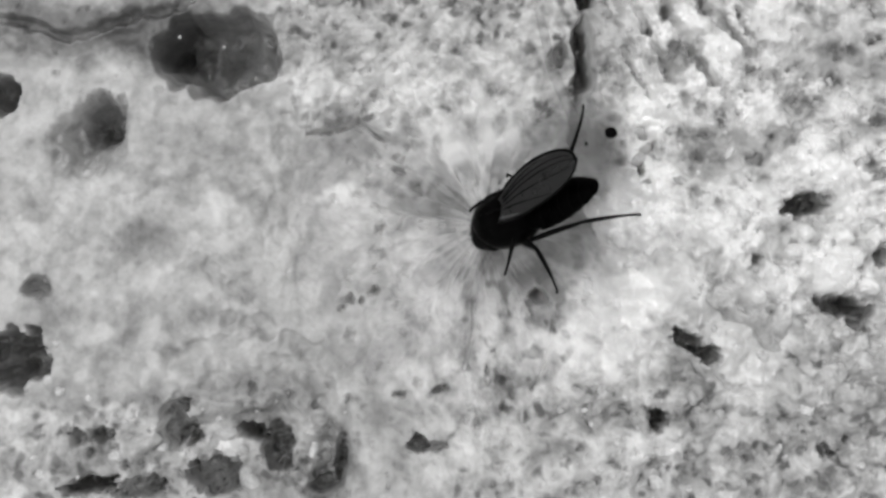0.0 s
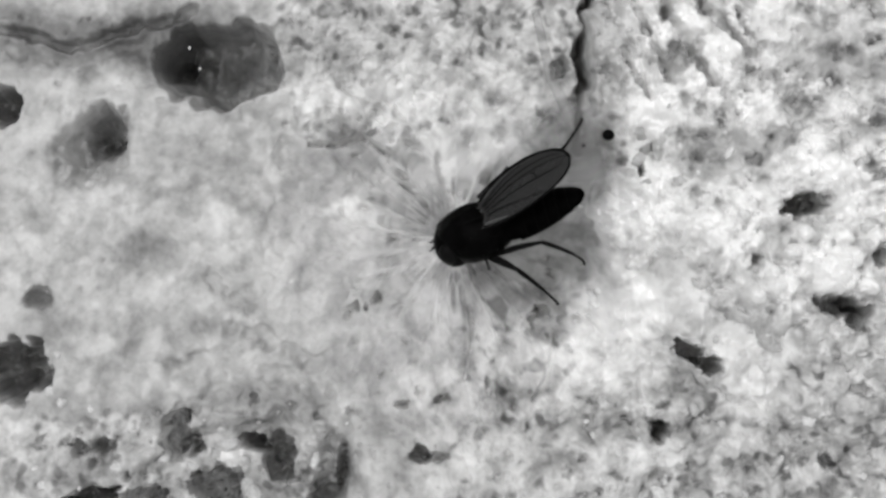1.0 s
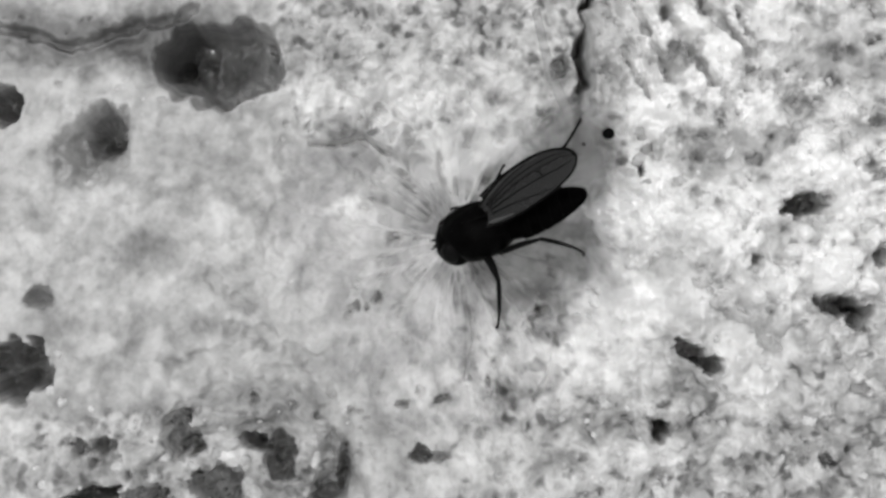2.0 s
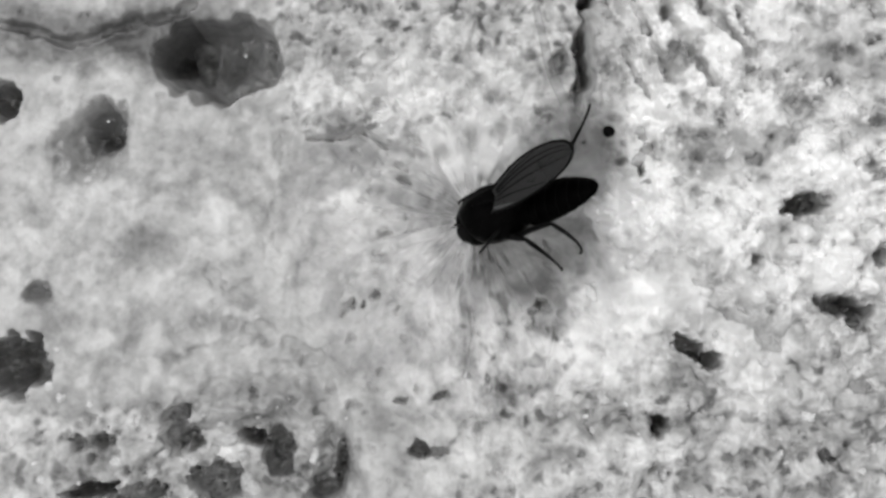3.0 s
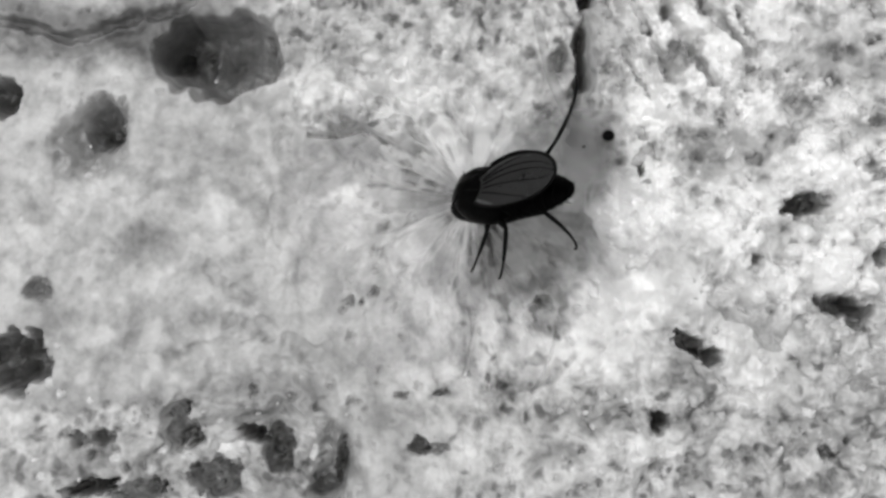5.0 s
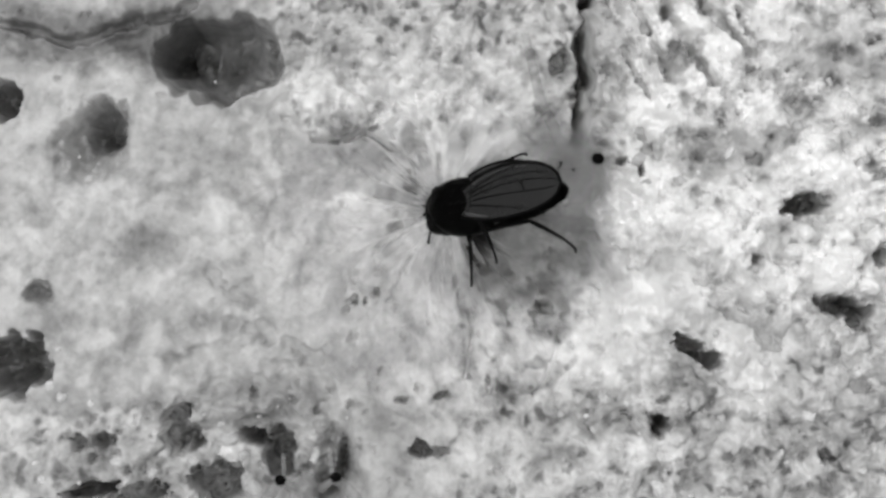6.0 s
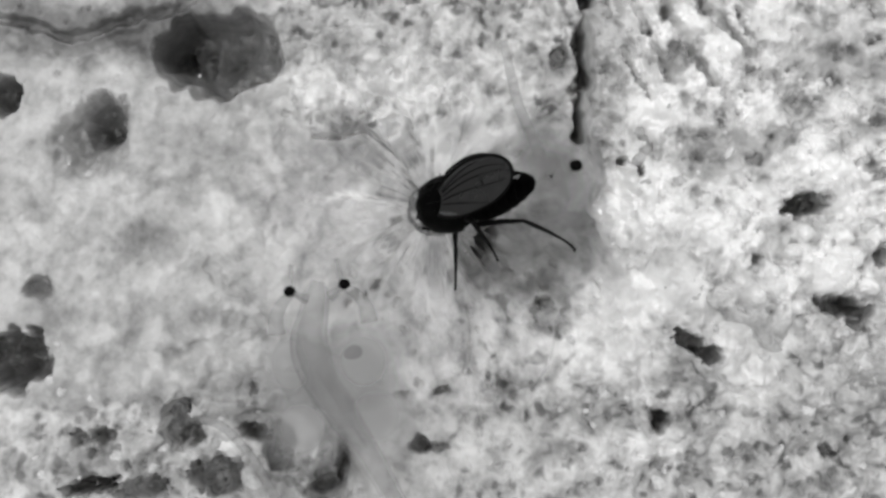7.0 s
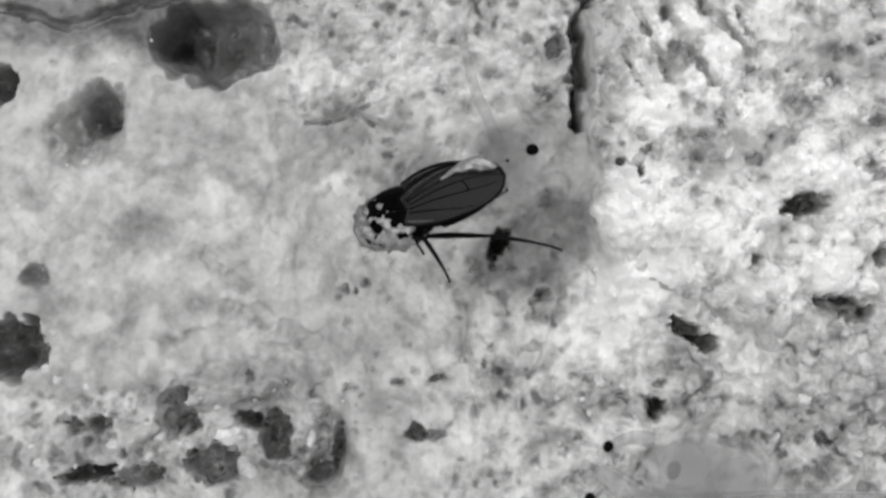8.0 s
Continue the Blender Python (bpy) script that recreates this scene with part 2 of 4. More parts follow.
class Relief:
    """A height field in millimetres over uneven grid lines."""

    def __init__(self, xs, ys, level=0.0):
        self.level = level
        self.xs, self.ys = xs, ys
        self.x, self.y = np.meshgrid(xs, ys, indexing="ij")
        self.z = np.zeros_like(self.x)
        self.film, self.crust, self.dry = np.zeros_like(self.x), np.zeros_like(self.x), np.zeros_like(self.x)

    def window(self, cx, cy, r):
        i, j = np.searchsorted(self.xs, (cx - r, cx + r)), np.searchsorted(self.ys, (cy - r, cy + r))
        return slice(i[0], i[1] + 1), slice(j[0], j[1] + 1)

    def pit(self, u, v, ru, rv, deep, turn=0.0, edge=0.5, ragged=0.4, seed=5):
        """A hole at the plan's (u, v) with half axes ru, rv in plan units, deep in millimetres."""
        c = plan(u, v)
        a, b, t = ru * STEP, rv * STEP, radians(turn)
        w = self.window(c.x, c.y, max(a, b) * 2.2)
        x, y = self.x[w] - c.x, self.y[w] - c.y
        p, q = (x * math.cos(t) + y * math.sin(t)) / a, (-x * math.sin(t) + y * math.cos(t)) / b
        d = np.hypot(p, q)
        s = min(a, b)
        d = d + ragged * fbm(self.x[w], self.y[w], s * 0.9, 3, seed)
        floor = (0.75 + 0.35 * np.clip(1 - d, 0, 1)) * (1 + 0.16 * fbm(self.x[w], self.y[w], s * 0.8, 3, seed + 50))
        self.z[w] -= deep * smooth(1 + edge, 1 - edge, d) * floor

    def knob(self, u, v, ru, rv, high):
        c = plan(u, v)
        w = self.window(c.x, c.y, max(ru, rv) * STEP * 1.8)
        d = np.hypot((self.x[w] - c.x) / (ru * STEP), (self.y[w] - c.y) / (rv * STEP)) + 0.15 * fbm(self.x[w], self.y[w], 0.5, 2, 77)
        self.z[w] += high * np.sqrt(np.clip(1 - d * d, 0, 1))

    def stain_and_shade(self, u, v, ru, rv, amount, turn=0.0):
        """A ragged patch of grey algae film or painted shade (amount above 0) or of fresh white crust (below 0)."""
        c = plan(u, v)
        a, b, t = ru * STEP, rv * STEP, radians(turn)
        w = self.window(c.x, c.y, max(a, b) * 2.2)
        x, y = self.x[w] - c.x, self.y[w] - c.y
        d = np.hypot((x * math.cos(t) + y * math.sin(t)) / a, (-x * math.sin(t) + y * math.cos(t)) / b)
        d = d + 0.35 * fbm(self.x[w], self.y[w], min(a, b) * 0.8, 3, 15)
        self.film[w] += amount * smooth(1.25, 0.45, d)

    def groove(self, points, wide, deep, ragged=0.3, seed=9):
        """A crack along a line of plan points."""
        pts = [plan(*p) for p in points]
        pts = curve_through(pts, 8)
        dist = np.full(self.z.shape, 1e9)
        for p, q in zip(pts, pts[1:]):
            m = (p + q) / 2
            w = self.window(m.x, m.y, (q - p).length / 2 + wide * STEP * 4)
            ex, ey = q.x - p.x, q.y - p.y
            t = np.clip(((self.x[w] - p.x) * ex + (self.y[w] - p.y) * ey) / (ex * ex + ey * ey + 1e-12), 0, 1)
            dist[w] = np.minimum(dist[w], np.hypot(self.x[w] - p.x - t * ex, self.y[w] - p.y - t * ey))
        near = dist < wide * STEP * 4
        d = dist[near] / (wide * STEP) + ragged * fbm(self.x[near], self.y[near], wide * STEP * 2, 2, seed)
        self.z[near] -= deep * smooth(1.3, 0.2, d)

    def pores(self, count, u0, v0, u1, v1, small, large, seed, deep=1.0):
        rs = np.random.RandomState(seed)
        for _ in range(count):
            r = small + (large - small) * rs.rand() ** 2.5
            self.pit(u0 + (u1 - u0) * rs.rand(), v0 + (v1 - v0) * rs.rand(), r * (0.8 + 0.6 * rs.rand()), r, r * STEP * (1.6 + 1.6 * rs.rand()) * deep, rs.rand() * 180, 0.85, 0.6, 3)

    def build(self, name, mat, label):
        nx, ny = self.z.shape
        wide = (EYE_HEIGHT - self.level) / EYE_HEIGHT
        co = np.stack([self.x * wide, self.y * wide, self.z + self.level], axis=-1).reshape(-1, 3).astype(np.float32) * MM
        i = np.arange(nx * ny).reshape(nx, ny)
        quads = np.stack([i[:-1, :-1], i[1:, :-1], i[1:, 1:], i[:-1, 1:]], axis=-1).reshape(-1)
        me = bpy.data.meshes.new(name)
        me.vertices.add(nx * ny)
        me.vertices.foreach_set("co", co.ravel())
        me.loops.add(len(quads))
        me.loops.foreach_set("vertex_index", quads.astype(np.int32))
        n = len(quads) // 4
        me.polygons.add(n)
        me.polygons.foreach_set("loop_start", np.arange(0, 4 * n, 4, dtype=np.int32))
        me.polygons.foreach_set("loop_total", np.full(n, 4, dtype=np.int32))
        me.polygons.foreach_set("use_smooth", np.ones(n, dtype=bool))
        me.update(calc_edges=True)
        for key, field in (("film", self.film), ("crust", self.crust), ("dry", self.dry)):
            layer = me.attributes.new(key, "FLOAT", "POINT")
            layer.data.foreach_set("value", field.reshape(-1).astype(np.float32))
        me.materials.append(mat)
        return tagged(new(name, me), label, "rock", kind="structure")


def shoreline(x, y):
    """Millimetres east of the waterline (negative: in the water)."""
    v = 441 - y / STEP
    u = np.interp(v, (-100, 150, 260, 340, 400, 480, 550, 620, 680, 800), (1076, 1078, 1082, 1088, 1112, 1205, 1310, 1440, 1610, 1800))
    lean = np.interp(v, (360, 460, 560, 640), (1.0, 0.65, 0.5, 0.42))
    return (x - (u - 784) * STEP) * lean + (0.35 + 0.5 * smooth(340, 460, v)) * fbm(x, y, 1.6, 3, 60)


WET_LEVEL = -2.2                   # the submerged slab lies below the water's skin


def build_wet_rock():
    r = Relief(axis(-18.6, 17.6, 0.048, 45), axis(-11.0, 11.0, 0.048, 45), WET_LEVEL)
    core = smooth(60, 20, np.hypot(r.x, r.y))
    r.z += 0.7 * fbm(r.x, r.y, 7.0, 3, 21)
    # grey films; some patches paint shade into the rock's colour
    r.stain_and_shade(268, 430, 60, 55, 0.45)
    r.stain_and_shade(110, 62, 160, 60, 0.75, -5)
    r.stain_and_shade(60, 20, 120, 40, 0.4)
    r.stain_and_shade(255, 40, 70, 44, 0.7)
    r.stain_and_shade(350, 16, 100, 30, 0.6)
    # darkens the small hollow: its shade as grey in the colour
    r.stain_and_shade(64, 508, 28, 22, 0.8)
    r.stain_and_shade(410, 572, 90, 26, 0.35, -15)
    r.stain_and_shade(480, 690, 100, 45, 0.4, -8)
    r.stain_and_shade(130, 700, 80, 30, 0.3)
    r.stain_and_shade(90, 560, 70, 30, 0.3)
    r.stain_and_shade(180, 640, 90, 30, 0.2, 10)
    r.stain_and_shade(750, 345, 110, 65, 0.5, -10)
    r.stain_and_shade(800, 215, 130, 45, -0.5)
    r.stain_and_shade(600, 262, 90, 22, 0.3)
    r.stain_and_shade(960, 160, 60, 70, 0.12)
    # soft shade east of the fly's tail, put into the colour
    r.stain_and_shade(1020, 310, 50, 90, 0.28)
    # a grey stain with the fly's own shadow painted into it
    r.stain_and_shade(925, 475, 105, 85, 1.0)
    # shade under the abdomen and hind leg, painted on the rock
    r.stain_and_shade(995, 415, 75, 60, 0.6)
    r.stain_and_shade(975, 388, 70, 36, 0.6)
    r.stain_and_shade(1060, 690, 60, 55, 0.2)
    r.stain_and_shade(1245, 730, 46, 40, 0.35)
    r.stain_and_shade(1390, 680, 90, 60, -0.3)
    r.stain_and_shade(930, 740, 60, 50, 0.25)
    r.stain_and_shade(850, 40, 60, 50, 0.2)
    # white crusts
    r.stain_and_shade(622, 345, 55, 24, -0.45)
    r.stain_and_shade(560, 150, 70, 60, -0.45)
    r.stain_and_shade(700, 130, 80, 60, -0.45)
    r.stain_and_shade(850, 130, 90, 60, -0.3)
    r.stain_and_shade(600, 640, 130, 60, 0.22)
    r.stain_and_shade(690, 760, 90, 60, 0.2)
    r.stain_and_shade(395, 385, 60, 45, -0.3)
    r.stain_and_shade(200, 335, 60, 26, -0.25)
    r.stain_and_shade(392, 778, 42, 40, -0.6)
    r.stain_and_shade(300, 815, 50, 24, -0.4)
    r.stain_and_shade(1090, 530, 90, 60, -0.65)
    r.stain_and_shade(1190, 510, 80, 55, -0.7)
    r.stain_and_shade(1310, 590, 100, 70, -0.8)
    r.stain_and_shade(1110, 630, 80, 60, -0.7)
    r.stain_and_shade(1330, 690, 60, 40, -0.5)
    r.stain_and_shade(1170, 800, 70, 40, -0.4)
    r.stain_and_shade(1010, 640, 70, 60, -0.5)
    r.stain_and_shade(860, 810, 80, 40, -0.35)
    r.stain_and_shade(1080, 800, 70, 40, -0.3)
    r.z += core * (0.34 * fbm(r.x, r.y, 2.4, 3, 22) + 0.10 * fbm(r.x, r.y, 0.9, 3, 23) + 0.10 * popcorn(r.x, r.y, 1.0, 24))
    # the sponge-like crust to the north and the knobs to the south-east are rougher than the smooth middle
    v = 441 - r.y / STEP + 30 * fbm(r.x, r.y, 2.0, 2, 28)
    u = 784 + r.x / STEP + 30 * fbm(r.x, r.y, 2.0, 2, 29)
    north = smooth(260, 170, v) * smooth(450, 530, u)
    south_east = smooth(600, 900, u) * smooth(440, 600, v)
    south_west = smooth(660, 740, v) * smooth(640, 560, u)
    r.crust = np.clip(north + south_east + 0.8 * south_west + 0.35 * smooth(520, 700, u) * smooth(560, 440, v), 0, 1) * core
    r.z += core * np.clip(north + 0.5 * south_east + 0.8 * south_west, 0, 1) * 0.30 * popcorn(r.x, r.y, 0.8, 26)
    r.film += 0.35 * core * smooth(700, 950, u) * smooth(520, 640, v) * smooth(0.08, 0.45, fbm(r.x, r.y, 1.3, 3, 90))
    r.film += 0.2 * core * smooth(0.1, 0.5, fbm(r.x, r.y, 1.3, 3, 91)) - 0.2 * core * smooth(0.15, 0.5, fbm(r.x, r.y, 1.5, 3, 92))
    # folds run down the slope south of the fly
    r.z += core * south_east * smooth(1080, 900, u) * 0.16 * fbm(r.x + 0.25 * r.y, r.y * 0.3, 0.9, 2, 46, True)
    nearer = smooth(900, 1120, u) * smooth(400, 540, v) * core
    r.z += nearer * (0.75 * popcorn(r.x, r.y, 1.35, 42) + 0.6 * fbm(r.x, r.y, 2.2, 3, 48) - 0.4)
    # a broad basin under the fly
    r.z -= 3.0 * np.exp(-((r.x - 0.6) ** 2 + (r.y - 1.7) ** 2) / 26.0)
    # towards the shore it climbs, then dives under it
    s = shoreline(r.x, r.y)
    r.z += 2.0 * smooth(-4.0, 0.3, s) - 5.0 * smooth(0.9, 3.0, s)
    # the large holes
    r.pit(386, 94, 100, 74, 7.5, 0, 0.16, 0.2, 61)
    r.pit(290, 86, 22, 26, 2.2, 10, 0.4, 0.3, 63)
    # soft shading at the hole's north-west rim, painted in grey
    r.stain_and_shade(275, 60, 70, 55, 0.9)
    r.pit(310, 60, 100, 60, 1.0, 10, 0.6, 0.2, 6)
    r.pit(184, 212, 32, 40, 3.4, -20, 0.45, 0.3, 7)
    r.pit(160, 244, 58, 48, 2.6, 50, 0.6, 0.25, 8)
    # shade inside this hole, deepened by a grey tint
    r.stain_and_shade(150, 265, 70, 45, 0.4)
    r.pit(2, 166, 30, 32, 4.5, 0, 0.3, 0.25, 9)
    r.pit(18, 640, 66, 52, 6.5, -15, 0.15, 0.4, 10)
    r.pit(64, 508, 22, 17, 1.1, 0, 0.4, 0.3, 11)
    # the crescent of hollows to the south
    r.pit(440, 842, 176, 112, 2.2, 0, 0.22, 0.12, 12)
    # the broad hollow's shade, partly put into its colour
    r.stain_and_shade(440, 850, 170, 110, 0.3)
    r.stain_and_shade(150, 810, 140, 70, 0.3)
    r.stain_and_shade(410, 790, 46, 30, -0.6)
    r.stain_and_shade(330, 800, 30, 22, -0.5)
    r.groove([(300, 640), (400, 622), (500, 640), (570, 690), (606, 760), (616, 850), (600, 900)], 22, 0.35, 0.9, 84)
    r.groove([(380, 668), (470, 668), (540, 700), (578, 750)], 18, 0.30, 0.9, 85)
    r.groove([(330, 700), (420, 690), (500, 710), (540, 745)], 16, 0.3, 0.9, 86)
    r.knob(548, 806, 34, 44, 0.9)
    r.pit(316, 754, 30, 40, 2.8, 0, 0.25, 0.4, 13)
    r.pit(180, 768, 20, 15, 1.6, 0, 0.3, 0.4, 14)
    r.pit(140, 772, 14, 14, 1.2, 0, 0.3, 0.4, 15)
    r.pit(160, 858, 44, 15, 4.5, 8, 0.2, 0.3, 16)
    r.pit(438, 768, 26, 15, 4.5, -15, 0.2, 0.4, 17)
    r.pit(488, 796, 27, 46, 3.4, 0, 0.2, 0.3, 18)
    r.pit(574, 822, 40, 62, 1.8, -6, 0.6, 0.25, 19)
    r.pit(600, 822, 11, 46, 2.4, -6, 0.5, 0.25, 39)
    r.pit(566, 872, 30, 14, 1.6, 20, 0.4, 0.2, 22)
    r.pit(372, 850, 44, 34, 2.8, 0, 0.2, 0.5, 20)
    r.pit(245, 866, 40, 18, 2.2, 0, 0.2, 0.5, 21)
    # single pores
    r.pit(741, 785, 17, 15, 2.2, 0, 0.2, 0.3)
    r.pit(772, 788, 18, 8, 0.9, 0, 0.3, 0.3)
    r.pit(966, 541, 13, 10, 1.2)
    r.pit(958, 566, 20, 28, 0.6)
    r.pit(892, 446, 15, 22, 4.0, -20, 0.3, 0.4)
    r.pit(880, 466, 9, 18, 2.5, -10, 0.3, 0.4)
    r.pit(708, 697, 13, 6, 0.7)
    r.pit(776, 690, 12, 5, 0.5, 20)
    r.pit(612, 534, 8, 7, 0.6, 30, 0.6, 0.6)
    r.pit(602, 546, 6, 5, 0.5, 0, 0.6, 0.6)
    r.pit(650, 522, 8, 6, 0.5, 60, 0.6, 0.6)
    r.pit(632, 536, 4, 6, 0.4, 0, 0.6, 0.6)
    r.pit(690, 268, 9, 7, 0.5)
    r.pit(688, 292, 9, 6, 0.5)
    r.pit(986, 98, 14, 22, 1.0, -10)
    r.pit(662, 180, 12, 22, 0.5, -40)
    r.pit(1164, 742, 15, 18, 3.2, 0, 0.25, 0.4)
    r.pit(1168, 700, 10, 6, 0.6)
    r.pit(1212, 602, 30, 14, 4.2, -32, 0.25, 0.4)
    r.pit(1250, 626, 22, 16, 4.0, 0, 0.2, 0.3)
    r.pit(862, 672, 5, 12, 0.5)
    r.pit(845, 750, 8, 14, 0.4)
    # ledges and cracks
    r.groove([(-10, 30), (50, 42), (105, 62), (140, 62), (185, 42), (240, 22), (300, 12), (340, -5)], 11, 0.75, 0.5)
    r.groove([(-10, 60), (60, 80), (130, 88), (190, 70), (260, 50)], 13, 0.2, 0.6)
    r.groove([(545, 236), (585, 234), (612, 224), (628, 215), (645, 222), (662, 236)], 5, 0.55)
    r.knob(578, 186, 64, 48, 0.7)
    r.knob(672, 196, 44, 42, 0.6)
    r.groove([(366, 478), (395, 502), (420, 515), (440, 535)], 13, 0.18, 1.2)
    r.groove([(405, 562), (440, 575), (480, 582), (520, 602), (560, 628)], 16, 0.28, 1.2)
    r.groove([(1040, -20), (1036, 60), (1032, 120), (1028, 180), (1032, 235)], 19, 4.2, 0.9)
    r.groove([(1024, -20), (1018, 60), (1016, 120), (1006, 200), (985, 250)], 34, 0.7, 0.6)
    r.groove([(985, 575), (980, 610), (965, 650), (940, 690)], 4, 0.25)
    r.groove([(830, 560), (835, 600), (820, 660)], 4, 0.2)
    r.pores(220, 480, 0, 1010, 240, 2.5, 7.5, 31, 0.9)
    r.pores(170, 600, 480, 1300, 882, 2.5, 7.5, 32, 0.8)
    r.pores(50, 0, 240, 640, 720, 2.0, 6, 33, 0.35)
    r.pores(90, 580, 230, 960, 470, 2.5, 6, 36, 0.8)
    r.pores(40, 640, 210, 1000, 500, 5, 11, 37, 0.9)
    r.pores(36, 850, 770, 1560, 882, 5, 14, 38, 1.2)
    r.pores(60, 0, 0, 300, 200, 2.0, 6, 34, 0.6)
    r.pores(120, 60, 680, 640, 882, 3, 9, 35)
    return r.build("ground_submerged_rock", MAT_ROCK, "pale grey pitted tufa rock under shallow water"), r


def build_shore_rock():
    r = Relief(axis(4.0, 18.6, 0.048, 45), axis(-11.0, 11.0, 0.048, 45))
    s = shoreline(r.x, r.y)
    core = smooth(60, 20, np.hypot(r.x, r.y))
    # grey films, and one painted shadow
    r.stain_and_shade(1480, 112, 115, 62, 0.6, -10)
    r.stain_and_shade(1370, 40, 50, 36, -0.5)
    r.stain_and_shade(1530, 50, 60, 50, 0.3)
    r.stain_and_shade(1245, 268, 62, 66, 0.7)
    r.stain_and_shade(1330, 270, 50, 55, 0.45)
    r.stain_and_shade(1420, 225, 80, 50, 0.15)
    r.stain_and_shade(1110, 30, 40, 60, 0.25, 20)
    r.stain_and_shade(1530, 690, 80, 60, 0.5)
    r.stain_and_shade(1545, 200, 40, 60, 0.3)
    # the shadow below the white lump, painted grey
    r.stain_and_shade(1490, 545, 60, 30, 0.5)
    # white crusts
    r.groove([(1118, -10), (1135, 40), (1160, 90), (1180, 140)], 9, 0.9, 0.6, 101)
    r.groove([(1168, -10), (1188, 35), (1215, 75), (1240, 120), (1262, 150)], 10, 1.3, 0.6, 102)
    r.groove([(1228, -10), (1250, 20), (1290, 60), (1330, 100)], 8, 0.9, 0.6, 103)
    r.groove([(1100, 90), (1120, 130), (1150, 170)], 7, 0.7, 0.6, 104)
    r.groove([(1300, 20), (1322, 60), (1346, 84)], 7, 0.7, 0.6, 105)
    r.stain_and_shade(1222, 45, 26, 80, -0.8, 35)
    r.stain_and_shade(1275, 110, 34, 55, -0.8, 20)
    r.stain_and_shade(1150, 215, 54, 80, -1.0)
    r.stain_and_shade(1490, 330, 60, 60, -0.6)
    r.stain_and_shade(1430, 300, 50, 36, -0.5)
    r.stain_and_shade(1112, 370, 60, 85, -0.9)
    r.stain_and_shade(1205, 410, 70, 45, -0.5)
    r.stain_and_shade(1300, 395, 70, 50, -0.6)
    r.stain_and_shade(1472, 486, 60, 48, -1.4)
    r.stain_and_shade(1378, 498, 38, 34, -0.7)
    r.stain_and_shade(1520, 420, 60, 40, -0.4)
    r.stain_and_shade(1340, 60, 40, 30, -0.3)
    r.film += 0.45 * core * smooth(0.12, 0.5, fbm(r.x, r.y, 1.6, 3, 93)) * smooth(0.5, 2.5, s) * smooth(-0.3, -0.05, r.film)
    smoother = np.clip(1 - 0.75 * np.clip(r.film, 0, 1), 0.2, 1)
    core = core * smoother
    r.z += -12 + 11.7 * smooth(-1.6, -0.5, s) + 0.35 * smooth(-0.7, 1.2, s) + 0.06 * np.clip(s, 0, 8) - 12 * smooth(-2.5, -5.0, s)
    r.z += core * (0.8 * fbm(r.x, r.y, 3.6, 2, 41) + 0.7 * popcorn(r.x, r.y, 1.35, 42) + 0.4 * popcorn(r.x, r.y, 0.62, 52) + 0.6 * fbm(r.x, r.y, 2.2, 3, 48) - 0.5)
    r.crust = 0.5 * smoother
    north_east = np.interp(441 - r.y / STEP, (380, 700), (1.0, 0.45))
    r.dry = smooth(-0.3, 1.2, s) * north_east
    # ribs of crust run south-east from the top
    rib = fbm(r.x * 0.9 + r.y * 0.45, r.y * 0.25, 0.8, 2, 45, True)
    r.z += 0.30 * rib * smooth(5.5, 9.5, r.y) * smooth(11.0, 8.5, r.x)
    r.pit(1424, 362, 40, 20, 5.5, 18, 0.3, 0.45)
    r.pit(1335, 460, 9, 11, 1.6)
    r.pit(1517, 564, 17, 20, 4.0, 0, 0.3, 0.4)
    r.pit(1488, 542, 46, 17, 3.0, -12, 0.4, 0.4)
    r.pit(1560, 452, 12, 18, 2.0)
    r.pit(1097, 287, 8, 7, 3.0, 0, 0.35, 0.5)
    r.pit(1126, 292, 5, 5, 1.6)
    r.pit(1152, 258, 6, 5, 1.4)
    r.pit(1131, 304, 6, 11, 2.4, 0, 0.4, 0.5)
    r.pit(1140, 268, 9, 6, 1.6)
    r.pit(1350, 132, 30, 9, 1.0, -10)
    r.pit(1228, 85, 10, 20, 1.2, -30)
    r.pit(1245, 20, 16, 9, 0.9)
    r.pit(1175, 25, 7, 18, 0.9, -20)
    r.pit(1145, 55, 16, 10, 0.7)
    r.pit(1185, 125, 8, 18, 0.7, -25)
    r.pit(1527, 293, 18, 14, 0.8)
    r.pit(1545, 215, 16, 9, 0.8)
    r.pit(1545, 376, 26, 22, 0.5, 0, 0.2)
    r.knob(1545, 374, 14, 12, 0.5)
    r.knob(1470, 486, 50, 38, 1.8)
    r.knob(1375, 500, 34, 32, 1.1)
    # rounded white lumps of fresh crust in the east
    for u, v, size in ((1420, 412, 20), (1396, 446, 17), (1506, 456, 24), (1532, 508, 22), (1546, 424, 22), (1350, 476, 18), (1330, 524, 20), (1410, 540, 18), (1362, 384, 17), (1440, 448, 15), (1300, 452, 16), (1556, 330, 18)):
        r.knob(u, v, size, size * 0.88, 0.045 * size)
        r.stain_and_shade(u, v, size, size, -0.6)
    r.knob(1280, 110, 30, 60, 0.5)
    r.pores(330, 1060, 0, 1568, 620, 2.5, 11, 51)
    return r.build("ground_shore_rock", MAT_ROCK, "bright white rough tufa crust above the waterline"), r


wet_rock, wet_relief = build_wet_rock()
shore_rock, shore_relief = build_shore_rock()


